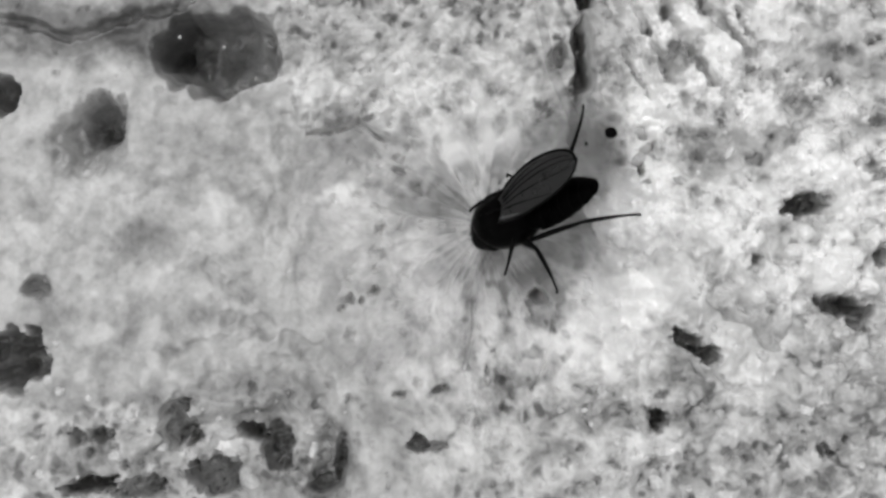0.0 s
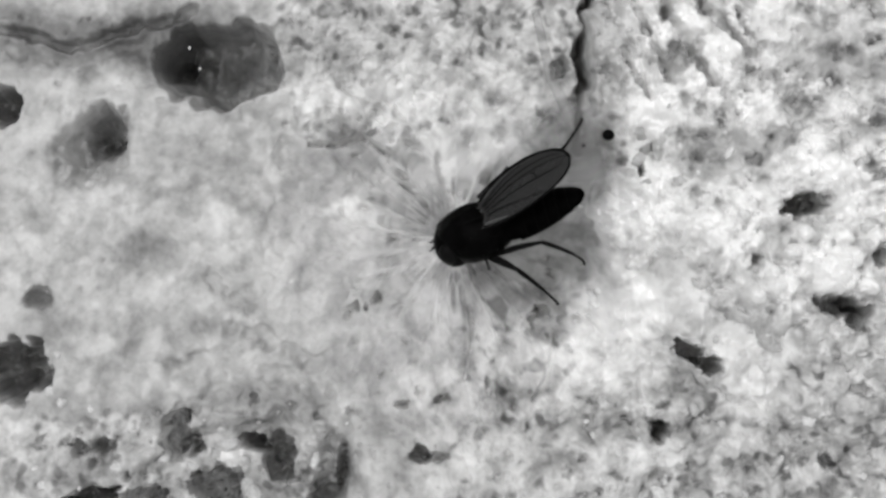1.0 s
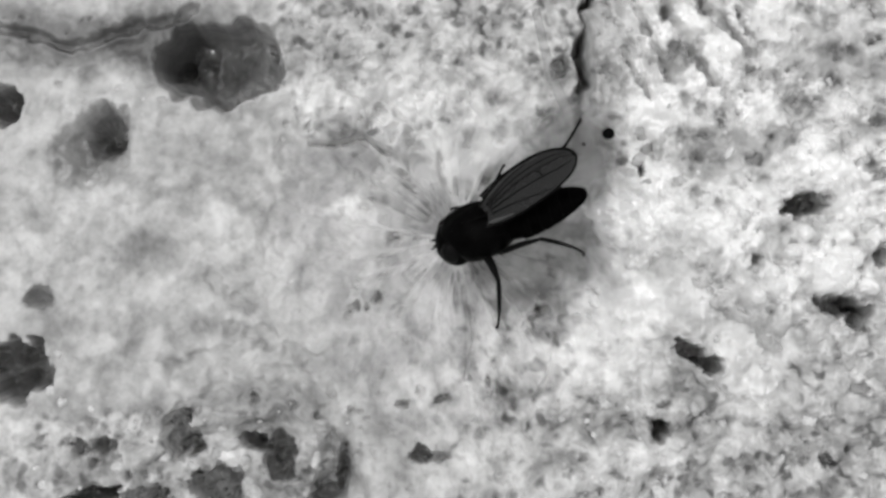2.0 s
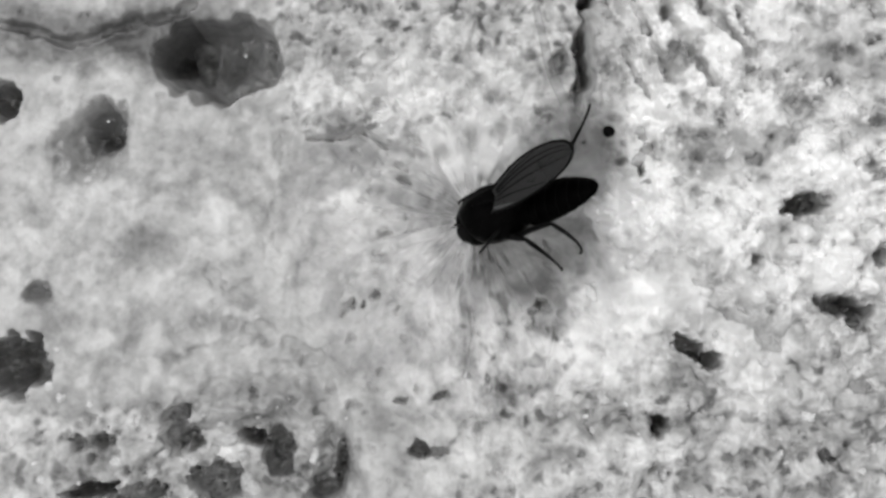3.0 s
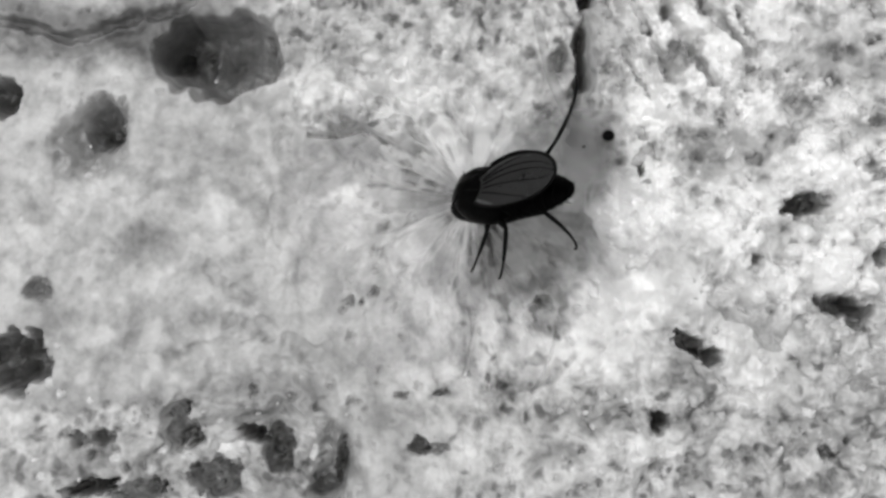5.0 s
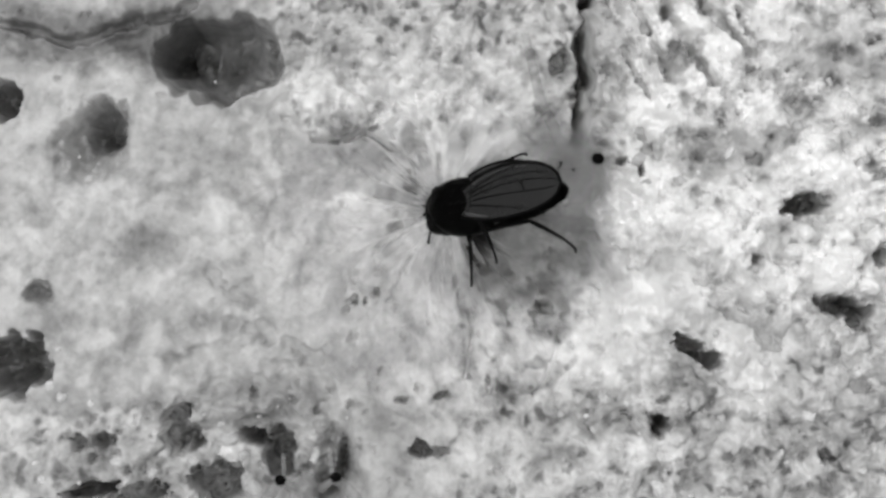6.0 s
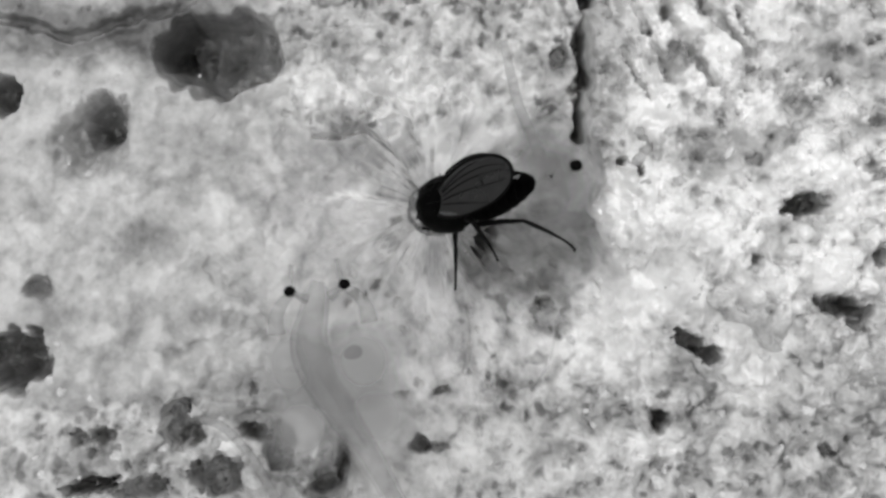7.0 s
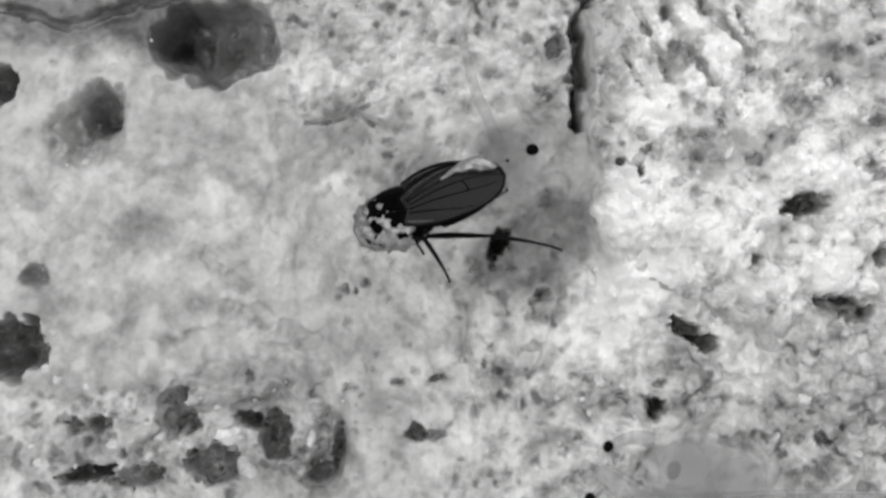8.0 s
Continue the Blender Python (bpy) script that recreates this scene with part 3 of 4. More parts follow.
# ---- the fly: x to its head, y to its left, z to its back ----
def build_fly():
    fly = empty("fly", "small black fly with smoky folded wings on wet rock", "fly")
    bm = bmesh.new()
    add_ball(bm, (0.46, 0, 0.0), (1.50, 1.12, 1.10), u=32, v=20, rough=0.06)
    add_ball(bm, (-0.75, 0, 0.42), (0.42, 0.5, 0.36))
    thorax = part("thorax", bm, MAT_CHITIN, fly, "glossy black humped thorax")
    for side in (1, -1):
        bm = bmesh.new()
        # a wet glint on the shoulder, made as a small pale ball
        add_ball(bm, (1.14, 0.66 * side, 0.52), (0.12, 0.07, 0.05), Matrix.Rotation(radians(35 * side), 3, "Z"), 12, 8)
        part("painted_glint", bm, MAT_PALE_GLINT_LOBE, thorax, "painted glint behind the eye")
        bm = bmesh.new()
        add_tube(bm, curve_through(((-0.55, 0.34 * side, 1.02), (0.1, 0.40 * side, 1.06), (0.7, 0.36 * side, 0.98), (1.2, 0.28 * side, 0.76)), 4), taper(0.03, 0.05, 13), 6)
        part("thorax_stripe", bm, MAT_BAND, thorax, "greyish dusted stripe")
    bm = bmesh.new()
    rnd = random.Random(4)
    for k in range(70):
        a, b = rnd.uniform(0.15, math.pi - 0.15), rnd.uniform(-0.9, 1.0)
        n = Vector((b, math.cos(a) * 0.9, math.sin(a))).normalized()
        p = Vector((0.42 + 1.22 * n.x, 0.91 * n.y, 0.08 + 0.95 * n.z))
        tip = p + n * rnd.uniform(0.16, 0.34) + Vector((-0.12, 0, 0))
        add_tube(bm, (p, (p + tip) / 2 + n * 0.02, tip), (0.018, 0.012, 0.004), 4)
    part("bristles", bm, MAT_LEG, thorax)
    bm = bmesh.new()
    rings = [(-0.45, 0.60, 0.0), (-0.75, 0.76, -0.04), (-1.15, 0.82, -0.06)]
    for k in range(6):
        x = -1.15 - 0.43 * k
        w = 0.90 * (1 - 0.48 * (k / 5.0) ** 2.4)
        rings += [(x - 0.04, w + 0.02, -0.05 + 0.03 * k), (x - 0.35, w - 0.02 - 0.02 * k, -0.05 + 0.03 * k), (x - 0.40, w - 0.06 - 0.02 * k, -0.05 + 0.03 * k)]
    rings += [(-3.70, 0.30, 0.12), (-3.80, 0.20, 0.13), (-3.86, 0.08, 0.13)]
    loops = [[bm.verts.new((x, w * math.cos(a) + 0.06 * (x + 0.45), z + w * 0.72 * math.sin(a))) for a in np.linspace(0, 2 * math.pi, 24, endpoint=False)] for x, w, z in rings]
    for r, s in zip(loops, loops[1:]):
        for k in range(24):
            bm.faces.new((r[k], r[(k + 1) % 24], s[(k + 1) % 24], s[k]))
    bm.faces.new(loops[0])
    bm.faces.new(loops[-1])
    abdomen = part("abdomen", bm, MAT_BELLY, fly, "dull black banded abdomen")
    for k in range(5):
        x, w = -1.50 - 0.43 * k, 0.90 * (1 - 0.48 * (k / 5.0) ** 2.4) - 0.02 - 0.02 * k
        bm = bmesh.new()
        hoop = [(x, (w + 0.005) * math.cos(a) + 0.06 * (x + 0.45), -0.05 + 0.03 * k + 0.725 * (w + 0.005) * math.sin(a)) for a in np.linspace(0, 2 * math.pi, 33)]
        add_tube(bm, hoop, [0.016] * 33, 6)
        part("band", bm, MAT_BAND, abdomen, "paler hind edge of a segment")
    bm = bmesh.new()
    add_ball(bm, (1.40, 0, -0.22), (0.78, 0.92, 0.86), u=28, v=18, rough=0.04)
    add_ball(bm, (1.94, 0, -0.46), (0.26, 0.30, 0.30))
    head = part("head", bm, MAT_CHITIN, fly, "round black head")
    for side in (1, -1):
        bm = bmesh.new()
        add_ball(bm, (1.56, 0.62 * side, -0.06), (0.42, 0.34, 0.50), u=24, v=16)
        part("eye", bm, MAT_EYE, head, "dark compound eye")
        bm = bmesh.new()
        add_tube(bm, curve_through(((2.05, 0.14 * side, 0.0), (2.18, 0.18 * side, 0.04), (2.24, 0.2 * side, -0.04), (2.34, 0.26 * side, 0.02)), 3), taper(0.06, 0.012, 10), 6)
        part("antenna", bm, MAT_LEG, head)
    return fly


def wing_hinge(side):
    return Vector((0.12, 0.36 * side, 0.92 + 0.05 * side))


def build_wing(fly, side):
    """A blade with a thick front edge and five veins, folded back along the body."""
    length, wide = (4.3, 2.05) if side > 0 else (3.6, 1.8)
    turn = Matrix.Rotation(radians(WING_SPREAD) * -side, 3, "Z") @ Matrix.Rotation(radians(WING_LIFT), 3, "Y") @ Matrix.Rotation(radians(WING_ROLL if side > 0 else 2.0) * -side, 3, "X")
    hinge = wing_hinge(side)

    def at(s, t, up=0.0):
        """s along the wing, t across it (0 at its front edge)."""
        w = math.sqrt(max(0.0, 1 - (abs(s - 0.48) / 0.52) ** 2.3)) if s > 0.48 else 0.42 + 0.58 * math.sin(math.pi / 2 * s / 0.48) ** 0.75
        y = (t - 0.5) * wide * w - 0.08 * math.sin(math.pi * s) + (0.03 * (1 - s) if side > 0 else 0)
        return hinge + turn @ Vector((-(s + 0.07 * (1 - s) * math.sin(math.pi * t)) * length, y, 0.16 * math.sin(math.pi * t) * w + 0.10 * math.sin(math.pi * s) + up))

    bm = bmesh.new()
    ns, nt = 26, 10
    for up in (0.012, -0.012):
        g = [[bm.verts.new(at(0.02 + 0.979 * i / ns, j / nt, up)) for j in range(nt + 1)] for i in range(ns + 1)]
        for i in range(ns):
            for j in range(nt):
                bm.faces.new((g[i][j], g[i + 1][j], g[i + 1][j + 1], g[i][j + 1]))
    wing = part("wing", bm, MAT_WING, fly, "smoky grey membranous wing")
    edge = [at(0.02 + 0.979 * i / 40, 0.0) for i in range(41)] + [at(0.999 - 0.979 * i / 40, 1.0) for i in range(41)]
    bm = bmesh.new()
    add_tube(bm, edge, [0.07] * 41 + [0.045] * 41, 6)
    part("edge_vein", bm, MAT_VEIN, wing)
    for t0, t1, end in ((0.22, 0.06, 0.62), (0.30, 0.20, 0.93), (0.42, 0.36, 0.985), (0.55, 0.66, 0.95), (0.68, 0.94, 0.70)):
        bm = bmesh.new()
        add_tube(bm, [at(0.05 + (end - 0.05) * k / 14, t0 + (t1 - t0) * (k / 14) ** 1.3, 0.02) for k in range(15)], taper(0.030, 0.014, 15), 5)
        part("vein", bm, MAT_VEIN, wing)
    # light glinting along the front edge, put in as a pale tube
    bm = bmesh.new()
    add_tube(bm, [at(0.12 + 0.55 * k / 14, 0.085, 0.02) for k in range(15)], taper(0.022, 0.012, 15), 5)
    part("vein", bm, MAT_PALE_GLINT_LOBE, wing, "painted glint behind the front edge")
    bm = bmesh.new()
    add_tube(bm, [at(0.05 + 0.25 * k / 8, 0.90 + 0.05 * k / 8, 0.03) for k in range(9)], [0.03, 0.05, 0.06, 0.06, 0.055, 0.05, 0.04, 0.03, 0.02], 6)
    part("alula", bm, MAT_PALE_GLINT_LOBE, wing, "pale lobe at the wing's base")
    bm = bmesh.new()
    add_tube(bm, [at(0.60, 0.38, 0.02), at(0.64, 0.48, 0.02), at(0.66, 0.61, 0.02)], [0.028] * 3, 5)
    part("vein", bm, MAT_VEIN, wing)
    return wing


WING_SPREAD, WING_LIFT, WING_ROLL = -5.0, 18.0, 7.0
fly = build_fly()
wings = {side: build_wing(fly, side) for side in (1, -1)}


def build_leg(name, thigh, shank, label, thick=1.0):
    """The hip at the origin, the thigh along x; shank and foot are built from the knee along x."""
    leg = new(name)
    leg.parent = fly
    tagged(leg, label)
    bm = bmesh.new()
    add_tube(bm, curve_through(((0, 0, 0), (0.5 * thigh, 0, 0.04 * thigh), (thigh, 0, 0)), 4), [thick * w for w in (0.08, 0.10, 0.115, 0.12, 0.115, 0.11, 0.10, 0.08, 0.06)], 8)
    part("femur", bm, MAT_LEG, leg)
    bm = bmesh.new()
    b = 0.58 * shank
    add_tube(bm, curve_through(((0, 0, 0), (0.5 * b, 0, 0.05 * shank), (b, 0, 0.06 * shank)), 4), [w * (0.6 + 0.4 * thick) for w in (0.075, 0.085, 0.09, 0.085, 0.08, 0.075, 0.07, 0.065, 0.06)], 8)
    tibia = part("tibia", bm, MAT_LEG, leg)
    bm = bmesh.new()
    pts = curve_through(((b, 0, 0.06 * shank), (0.80 * shank, 0, 0.02 * shank), (0.95 * shank, 0, -0.04 * shank), (shank, 0, -0.09 * shank)), 4)
    add_tube(bm, pts, [0.056 if k % 2 else 0.046 for k in range(len(pts))], 6)
    tarsus = part("tarsus", bm, MAT_LEG, leg)
    return leg, tibia, tarsus


# hips in the fly's space, lengths of thigh and shank
LEGS = {
    "fore_leg_left": ((0.65, 0.35, -0.55), 1.2, 1.6), "middle_leg_left": ((0.45, 0.50, -0.70), 1.7, 2.3), "hind_leg_left": ((-0.10, 0.66, -0.78), 2.6, 2.9),
    "fore_leg_right": ((0.75, -0.35, -0.55), 1.2, 1.6), "middle_leg_right": ((0.20, -0.45, -0.60), 1.7, 2.2), "hind_leg_right": ((-0.35, -0.45, -0.50), 2.5, 2.6)}
# the way in which each knee stands out from the straight line
KNEES = {"fore_leg_left": (0.1, 0.1, 1), "middle_leg_left": (0.2, 0.1, 1), "hind_leg_left": (0.4, 0.22, 0.9), "fore_leg_right": (0, 1, 0.5), "middle_leg_right": (0, 0.6, -1), "hind_leg_right": (0.25, -0.15, 1.2)}
legs = {k: build_leg("leg", thigh, shank, "thin jointed black leg", 1.35 if k == "middle_leg_left" else 1.0) for k, (hip, thigh, shank) in LEGS.items()}


# ---- the silvery film of air that wraps the fly under water ----
def build_film():
    film = new("air_film")
    film.parent = fly
    tagged(film, "crumpled silvery film of trapped air")
    pieces = {}
    for name, centre, radii, seed in (("head_film", (1.50, 0, -0.18), (0.86, 0.98, 0.92), 1), ("thorax_film", (0.66, 0.10, -0.05), (1.40, 1.14, 1.06), 2)):
        bm = bmesh.new()
        add_ball(bm, centre, radii, u=64, v=40)
        for v in bm.verts:
            n = (v.co - Vector(centre)).normalized()
            q = v.co * 3.2 + Vector((seed * 7.0, 0, 0))
            v.co += n * (0.14 * noise.noise(q) + 0.12 * abs(noise.noise(q * 2.3)) + 0.06 * noise.noise(q * 5))
        holes = [f for f in bm.faces if noise.noise(f.calc_center_median() * 1.9 + Vector((3.0 * seed, 5, 1))) > (0.5 if seed == 1 else 0.16)]
        bmesh.ops.delete(bm, geom=holes, context="FACES")
        pieces[name] = part(name, bm, MAT_SILVER, film)
    bm = bmesh.new()
    pts = curve_through(((-1.8, -0.42, 1.22), (-2.5, -0.56, 1.28), (-3.3, -0.55, 1.32), (-4.0, -0.25, 1.28)), 6)
    add_tube(bm, pts, [0.05 + 0.26 * math.sin(math.pi * ((k + 0.5) / len(pts)) ** 1.7) for k in range(len(pts))], 12)
    for v in bm.verts:
        v.co += Vector((0, 0.10, 0.05)) * noise.noise(v.co * 3)
    streak = part("wing_film", bm, MAT_SILVER, fly, "silvery streak of air along the wing")
    return film, pieces["thorax_film"], streak


film, thorax_film, streak = build_film()


# ---- brine shrimp ----
def build_shrimp(name, label):
    """Head at the origin, facing +y; the body trails along -y. Millimetres."""
    s = empty(name, label, "shrimp", "brine shrimp in the water")
    for side in (-1, 1):
        bm = bmesh.new()
        add_ball(bm, (1.0 * side, 0, 0.1), (0.22, 0.20, 0.2), rough=0.1)
        part("eye", bm, MAT_SHRIMP_EYE, s, "black stalked eye")
        bm = bmesh.new()
        add_tube(bm, curve_through(((0.35 * side, -0.35, 0), (0.7 * side, -0.2, 0.05), (0.95 * side, -0.02, 0.1)), 3), taper(0.16, 0.10, 7), 8)
        part("eye_stalk", open_below(bm), MAT_SHRIMP, s)
        bm = bmesh.new()
        add_tube(bm, curve_through(((0.45 * side, -0.5, 0), (0.85 * side, -0.1, 0.1), (0.86 * side, 0.45, 0.1), (0.84 * side, 0.95, 0.1)), 4), taper(0.10, 0.09, 13), 8)
        part("antenna", open_below(bm), MAT_SHRIMP, s)
        bm = bmesh.new()
        add_tube(bm, curve_through(((0.95 * side, -0.08, 0), (1.35 * side, -0.4, -0.05), (1.65 * side, -0.9, -0.1), (1.7 * side, -1.5, -0.15)), 4), taper(0.16, 0.34, 13), 8)
        part("head_limb", open_below(bm), MAT_SHRIMP, s)
    line = ((0.05, 0.25, 0), (-0.3, -1.0, 0), (-0.58, -1.9, 0), (-0.43, -3.06, 0), (0.04, -4.2, 0), (0.6, -5.4, -0.1), (1.15, -6.6, -0.1), (1.7, -8.0, -0.2), (2.6, -10.5, -0.4))
    pts = curve_through(line, 5)
    n = len(pts)
    for name, swell in (("trunk", 1.15), ("inner_trunk", 0.8)):
        bm = bmesh.new()
        add_tube(bm, pts, [swell * float(np.interp(k / (n - 1), (0, 0.03, 0.12, 0.3, 0.45, 0.6, 1), (0.2, 0.42, 0.50, 0.66, 0.58, 0.48, 0.30))) for k in range(n)], 16)
        part(name, open_below(bm), MAT_SHRIMP_TRUNK, s)
    bm = bmesh.new()
    add_tube(bm, [p + Vector((0.12, 0, 0.3)) for p in pts[14:28]], [0.06] * 14, 6)
    part("gut", open_below(bm), MAT_GUT, s)
    for c, rad, turn in (((1.35, -2.9, -0.1), (1.9, 2.0, 0.5), 0), ((-1.35, -2.7, -0.2), (1.5, 2.2, 0.4), 10), ((1.5, -5.0, -0.4), (1.9, 2.2, 0.4), -15), ((-1.2, -5.0, -0.3), (1.9, 2.3, 0.4), 12), ((0.2, -3.6, -0.6), (2.6, 2.6, 0.3), 0)):
        bm = bmesh.new()
        add_ball(bm, c, rad, Matrix.Rotation(radians(turn), 3, "Z"), 40, 18, 0.12, 0.55)
        part("body_lobe", open_below(bm), MAT_LOBE, s)
    rnd = random.Random(8)
    for k in range(9):
        y = -1.6 - 0.36 * k
        for side in (-1, 1):
            bm = bmesh.new()
            reach = (1.5 if side > 0 else 1.1) * math.sin(math.pi * (k + 2.0) / 12.5)
            turn = Matrix.Rotation(radians(-14 + 6 * k) * -side, 3, "Z")
            add_ball(bm, (side * (0.45 + reach * 0.6) + (0.35 if side > 0 else -0.1), y - 0.1, rnd.uniform(-0.5, 0.1)), (reach * 0.75, 0.34, 0.10), turn, 18, 8, 0.12, 1.3)
            part("swimming_leg", open_below(bm), MAT_FAINT, s)
    bm = bmesh.new()
    add_ball(bm, (1.0, -2.5, 0.2), (0.42, 0.30, 0.3), rough=0.15)
    part("egg_sac", open_below(bm), MAT_GUT, s)
    bm = bmesh.new()
    add_tube(bm, curve_through(((-4.8, -4.2, -0.5), (-4.1, -4.6, -0.4), (-3.3, -5.7, -0.3), (-2.6, -7.4, -0.3), (-2.3, -9.0, -0.4), (-1.2, -10.2, -0.4), (1.6, -10.4, -0.4), (3.3, -10.5, -0.4)), 5), taper(0.16, 0.26, 36), 8)
    part("tail", open_below(bm), MAT_TAIL, s)
    return s


shrimp = build_shrimp("brine_shrimp", "translucent grey brine shrimp with black eyes swimming")


def build_shrimp_beside():
    """Eye at the origin; the body spreads to the south-west."""
    s = empty("brine_shrimp", "translucent grey brine shrimp with one dark eye visible", "shrimp", "brine shrimp in the water")
    bm = bmesh.new()
    add_ball(bm, (0, 0, 0.3), (0.25, 0.23, 0.22), rough=0.15)
    part("eye", bm, MAT_SHRIMP_EYE, s, "black stalked eye")
    bm = bmesh.new()
    add_ball(bm, (-0.92, -0.4, 0.4), (0.07, 0.06, 0.06), u=10, v=8)
    part("middle_eye", bm, MAT_SHRIMP_EYE, s)
    bm = bmesh.new()
    add_tube(bm, curve_through(((-1.3, 0.3, 0), (-1.6, 1.1, 0), (-2.1, 2.2, 0), (-2.4, 3.4, 0), (-2.7, 4.7, 0)), 5), taper(0.26, 0.16, 21), 10)
    part("antenna", open_below(bm), MAT_THIN, s)
    for c, rad, turn in (((-1.0, -1.3, -0.1), (2.2, 1.9, 0.2), -35), ((-0.7, -0.3, -0.3), (1.8, 1.4, 0.2), 20), ((-1.2, 0.4, -0.5), (1.6, 1.3, 0.2), 30)):
        bm = bmesh.new()
        add_ball(bm, c, rad, Matrix.Rotation(radians(turn), 3, "Z"), 30, 12, 0.15, 0.8)
        part("body_lobe", open_below(bm), MAT_HAZE, s)
    return s


shrimp_beside = build_shrimp_beside()


# ---- the dimple that the fly presses into the water's skin ----
def build_dimple():
    bm = bmesh.new()
    nr, na = 70, 288
    rings = []
    for i in range(nr):
        r = 0.5 + 7.1 * (i / (nr - 1)) ** 1.3
        fade = 1 - float(smooth(4.0, 7.3, np.array(r)))
        depth = -5.6 * math.exp(-r / 1.7) * fade
        ring = []
        for k in range(na):
            c, s = math.cos(k * 2 * math.pi / na), math.sin(k * 2 * math.pi / na)
            pucker = 0.13 * noise.noise(Vector((c * 4.5, s * 4.5, r * 0.12))) + 0.03 * noise.noise(Vector((c * 11, s * 11, r * 0.2)))
            ring.append(bm.verts.new((r * c, r * s, depth + pucker * math.exp(-((r - 1.9) / 1.6) ** 2))))
        rings.append(ring)
    for a, b in zip(rings, rings[1:]):
        for k in range(na):
            bm.faces.new((a[k], b[k], b[(k + 1) % na], a[(k + 1) % na]))
    ob = part("water", bm, MAT_WATER, None)
    ob.visible_shadow = False
    return tagged(ob, "clear water skin dimpled around the fly", "water", kind="structure")


water = build_dimple()


def build_speck(size):
    bm = bmesh.new()
    add_ball(bm, (0, 0, 0), (size, size * 1.2, size), u=10, v=7, rough=0.25, freq=9.0)
    return tagged(part("particle", bm, MAT_SPECK), "tiny white particle drifting in the water", "particle", "particles in the water")


specks = [build_speck(0.055), build_speck(0.05)]


# ---- loose mineral grains stuck to the rock ----
def grain_mesh(seed):
    bm = bmesh.new()
    bmesh.ops.create_icosphere(bm, subdivisions=2, radius=1.0)
    for v in bm.verts:
        n = v.co.normalized()
        v.co = n * (1 + 0.45 * noise.noise(n * 1.3 + Vector((seed * 5.3, 0, 0))) + 0.24 * noise.noise(n * 3.1 + Vector((0, seed * 3.7, 0))))
    me = bpy.data.meshes.new("grain")
    bm.to_mesh(me)
    bm.free()
    me.polygons.foreach_set("use_smooth", [True] * len(me.polygons))
    me.materials.append(MAT_GRAIN)
    return me


GRAINS = [grain_mesh(k) for k in range(6)]


def place_grain(rock, relief, u, v, r, rs):
    c = plan(u, v)
    i, j = min(np.searchsorted(relief.xs, c.x), len(relief.xs) - 1), min(np.searchsorted(relief.ys, c.y), len(relief.ys) - 1)
    wide = (EYE_HEIGHT - relief.level) / EYE_HEIGHT
    s = r * STEP * MM
    ob = new("grain", GRAINS[rs.randint(6)])
    ob.parent = rock
    ob.matrix_basis = Matrix.LocRotScale((c.x * wide * MM, c.y * wide * MM, (relief.z[i, j] + relief.level - 0.4 * r * STEP) * MM),
                                         Euler(rs.rand(3) * 6.28), (s * (0.8 + 0.5 * rs.rand()), s * (0.8 + 0.4 * rs.rand()), s * (0.6 + 0.3 * rs.rand())))


def scatter_grains(rock, relief, count, u0, v0, u1, v1, small, large, seed, low=-1e9):
    rs = np.random.RandomState(seed)
    done = 0
    while done < count:
        u, v = u0 + (u1 - u0) * rs.rand(), v0 + (v1 - v0) * rs.rand()
        c = plan(u, v)
        i, j = np.searchsorted(relief.xs, c.x), np.searchsorted(relief.ys, c.y)
        if relief.z[i, j] > low:
            place_grain(rock, relief, u, v, small + (large - small) * rs.rand() ** 2, rs)
        done += 1


rs = np.random.RandomState(3)
for u, v, r in ((1345, 400, 16), (1310, 380, 14), (1520, 640, 22), (1540, 400, 20), (1440, 420, 16)):
    place_grain(shore_rock, shore_relief, u, v, r, rs)
for u, v, r in ((392, 772, 22), (372, 790, 16), (420, 800, 16), (404, 822, 18), (430, 850, 20), (282, 792, 14), (262, 830, 15), (90, 672, 12), (112, 690, 9), (548, 800, 16), (440, 862, 16), (330, 812, 14),
                (205, 805, 12), (100, 610, 9), (225, 745, 9)):
    place_grain(wet_rock, wet_relief, u, v, r, rs)
scatter_grains(shore_rock, shore_relief, 80, 1100, 0, 1568, 600, 5, 17, 71, -0.6)
scatter_grains(wet_rock, wet_relief, 45, 980, 470, 1568, 882, 5, 15, 72, -1.2)
scatter_grains(wet_rock, wet_relief, 40, 60, 690, 620, 882, 4, 10, 73, -0.6)


# ---- movement ----
def fly_pose(hu, hv, au, av, roll, lift=2.0):
    """The fly with its head's tip over (hu, hv) and its tail's over (au, av) of the plan."""
    h, a = plan(hu, hv, lift), plan(au, av, lift)
    span = (h - a).length
    pitch = math.acos(min(1.0, span / 6.1))
    yaw = math.atan2(h.y - a.y, h.x - a.x)
    m = Matrix.Translation((a + (h - a) * 0.64) * MM) @ (Matrix.Rotation(yaw, 4, "Z") @ Matrix.Rotation(pitch, 4, "Y") @ Matrix.Rotation(radians(roll), 4, "X"))
    return m


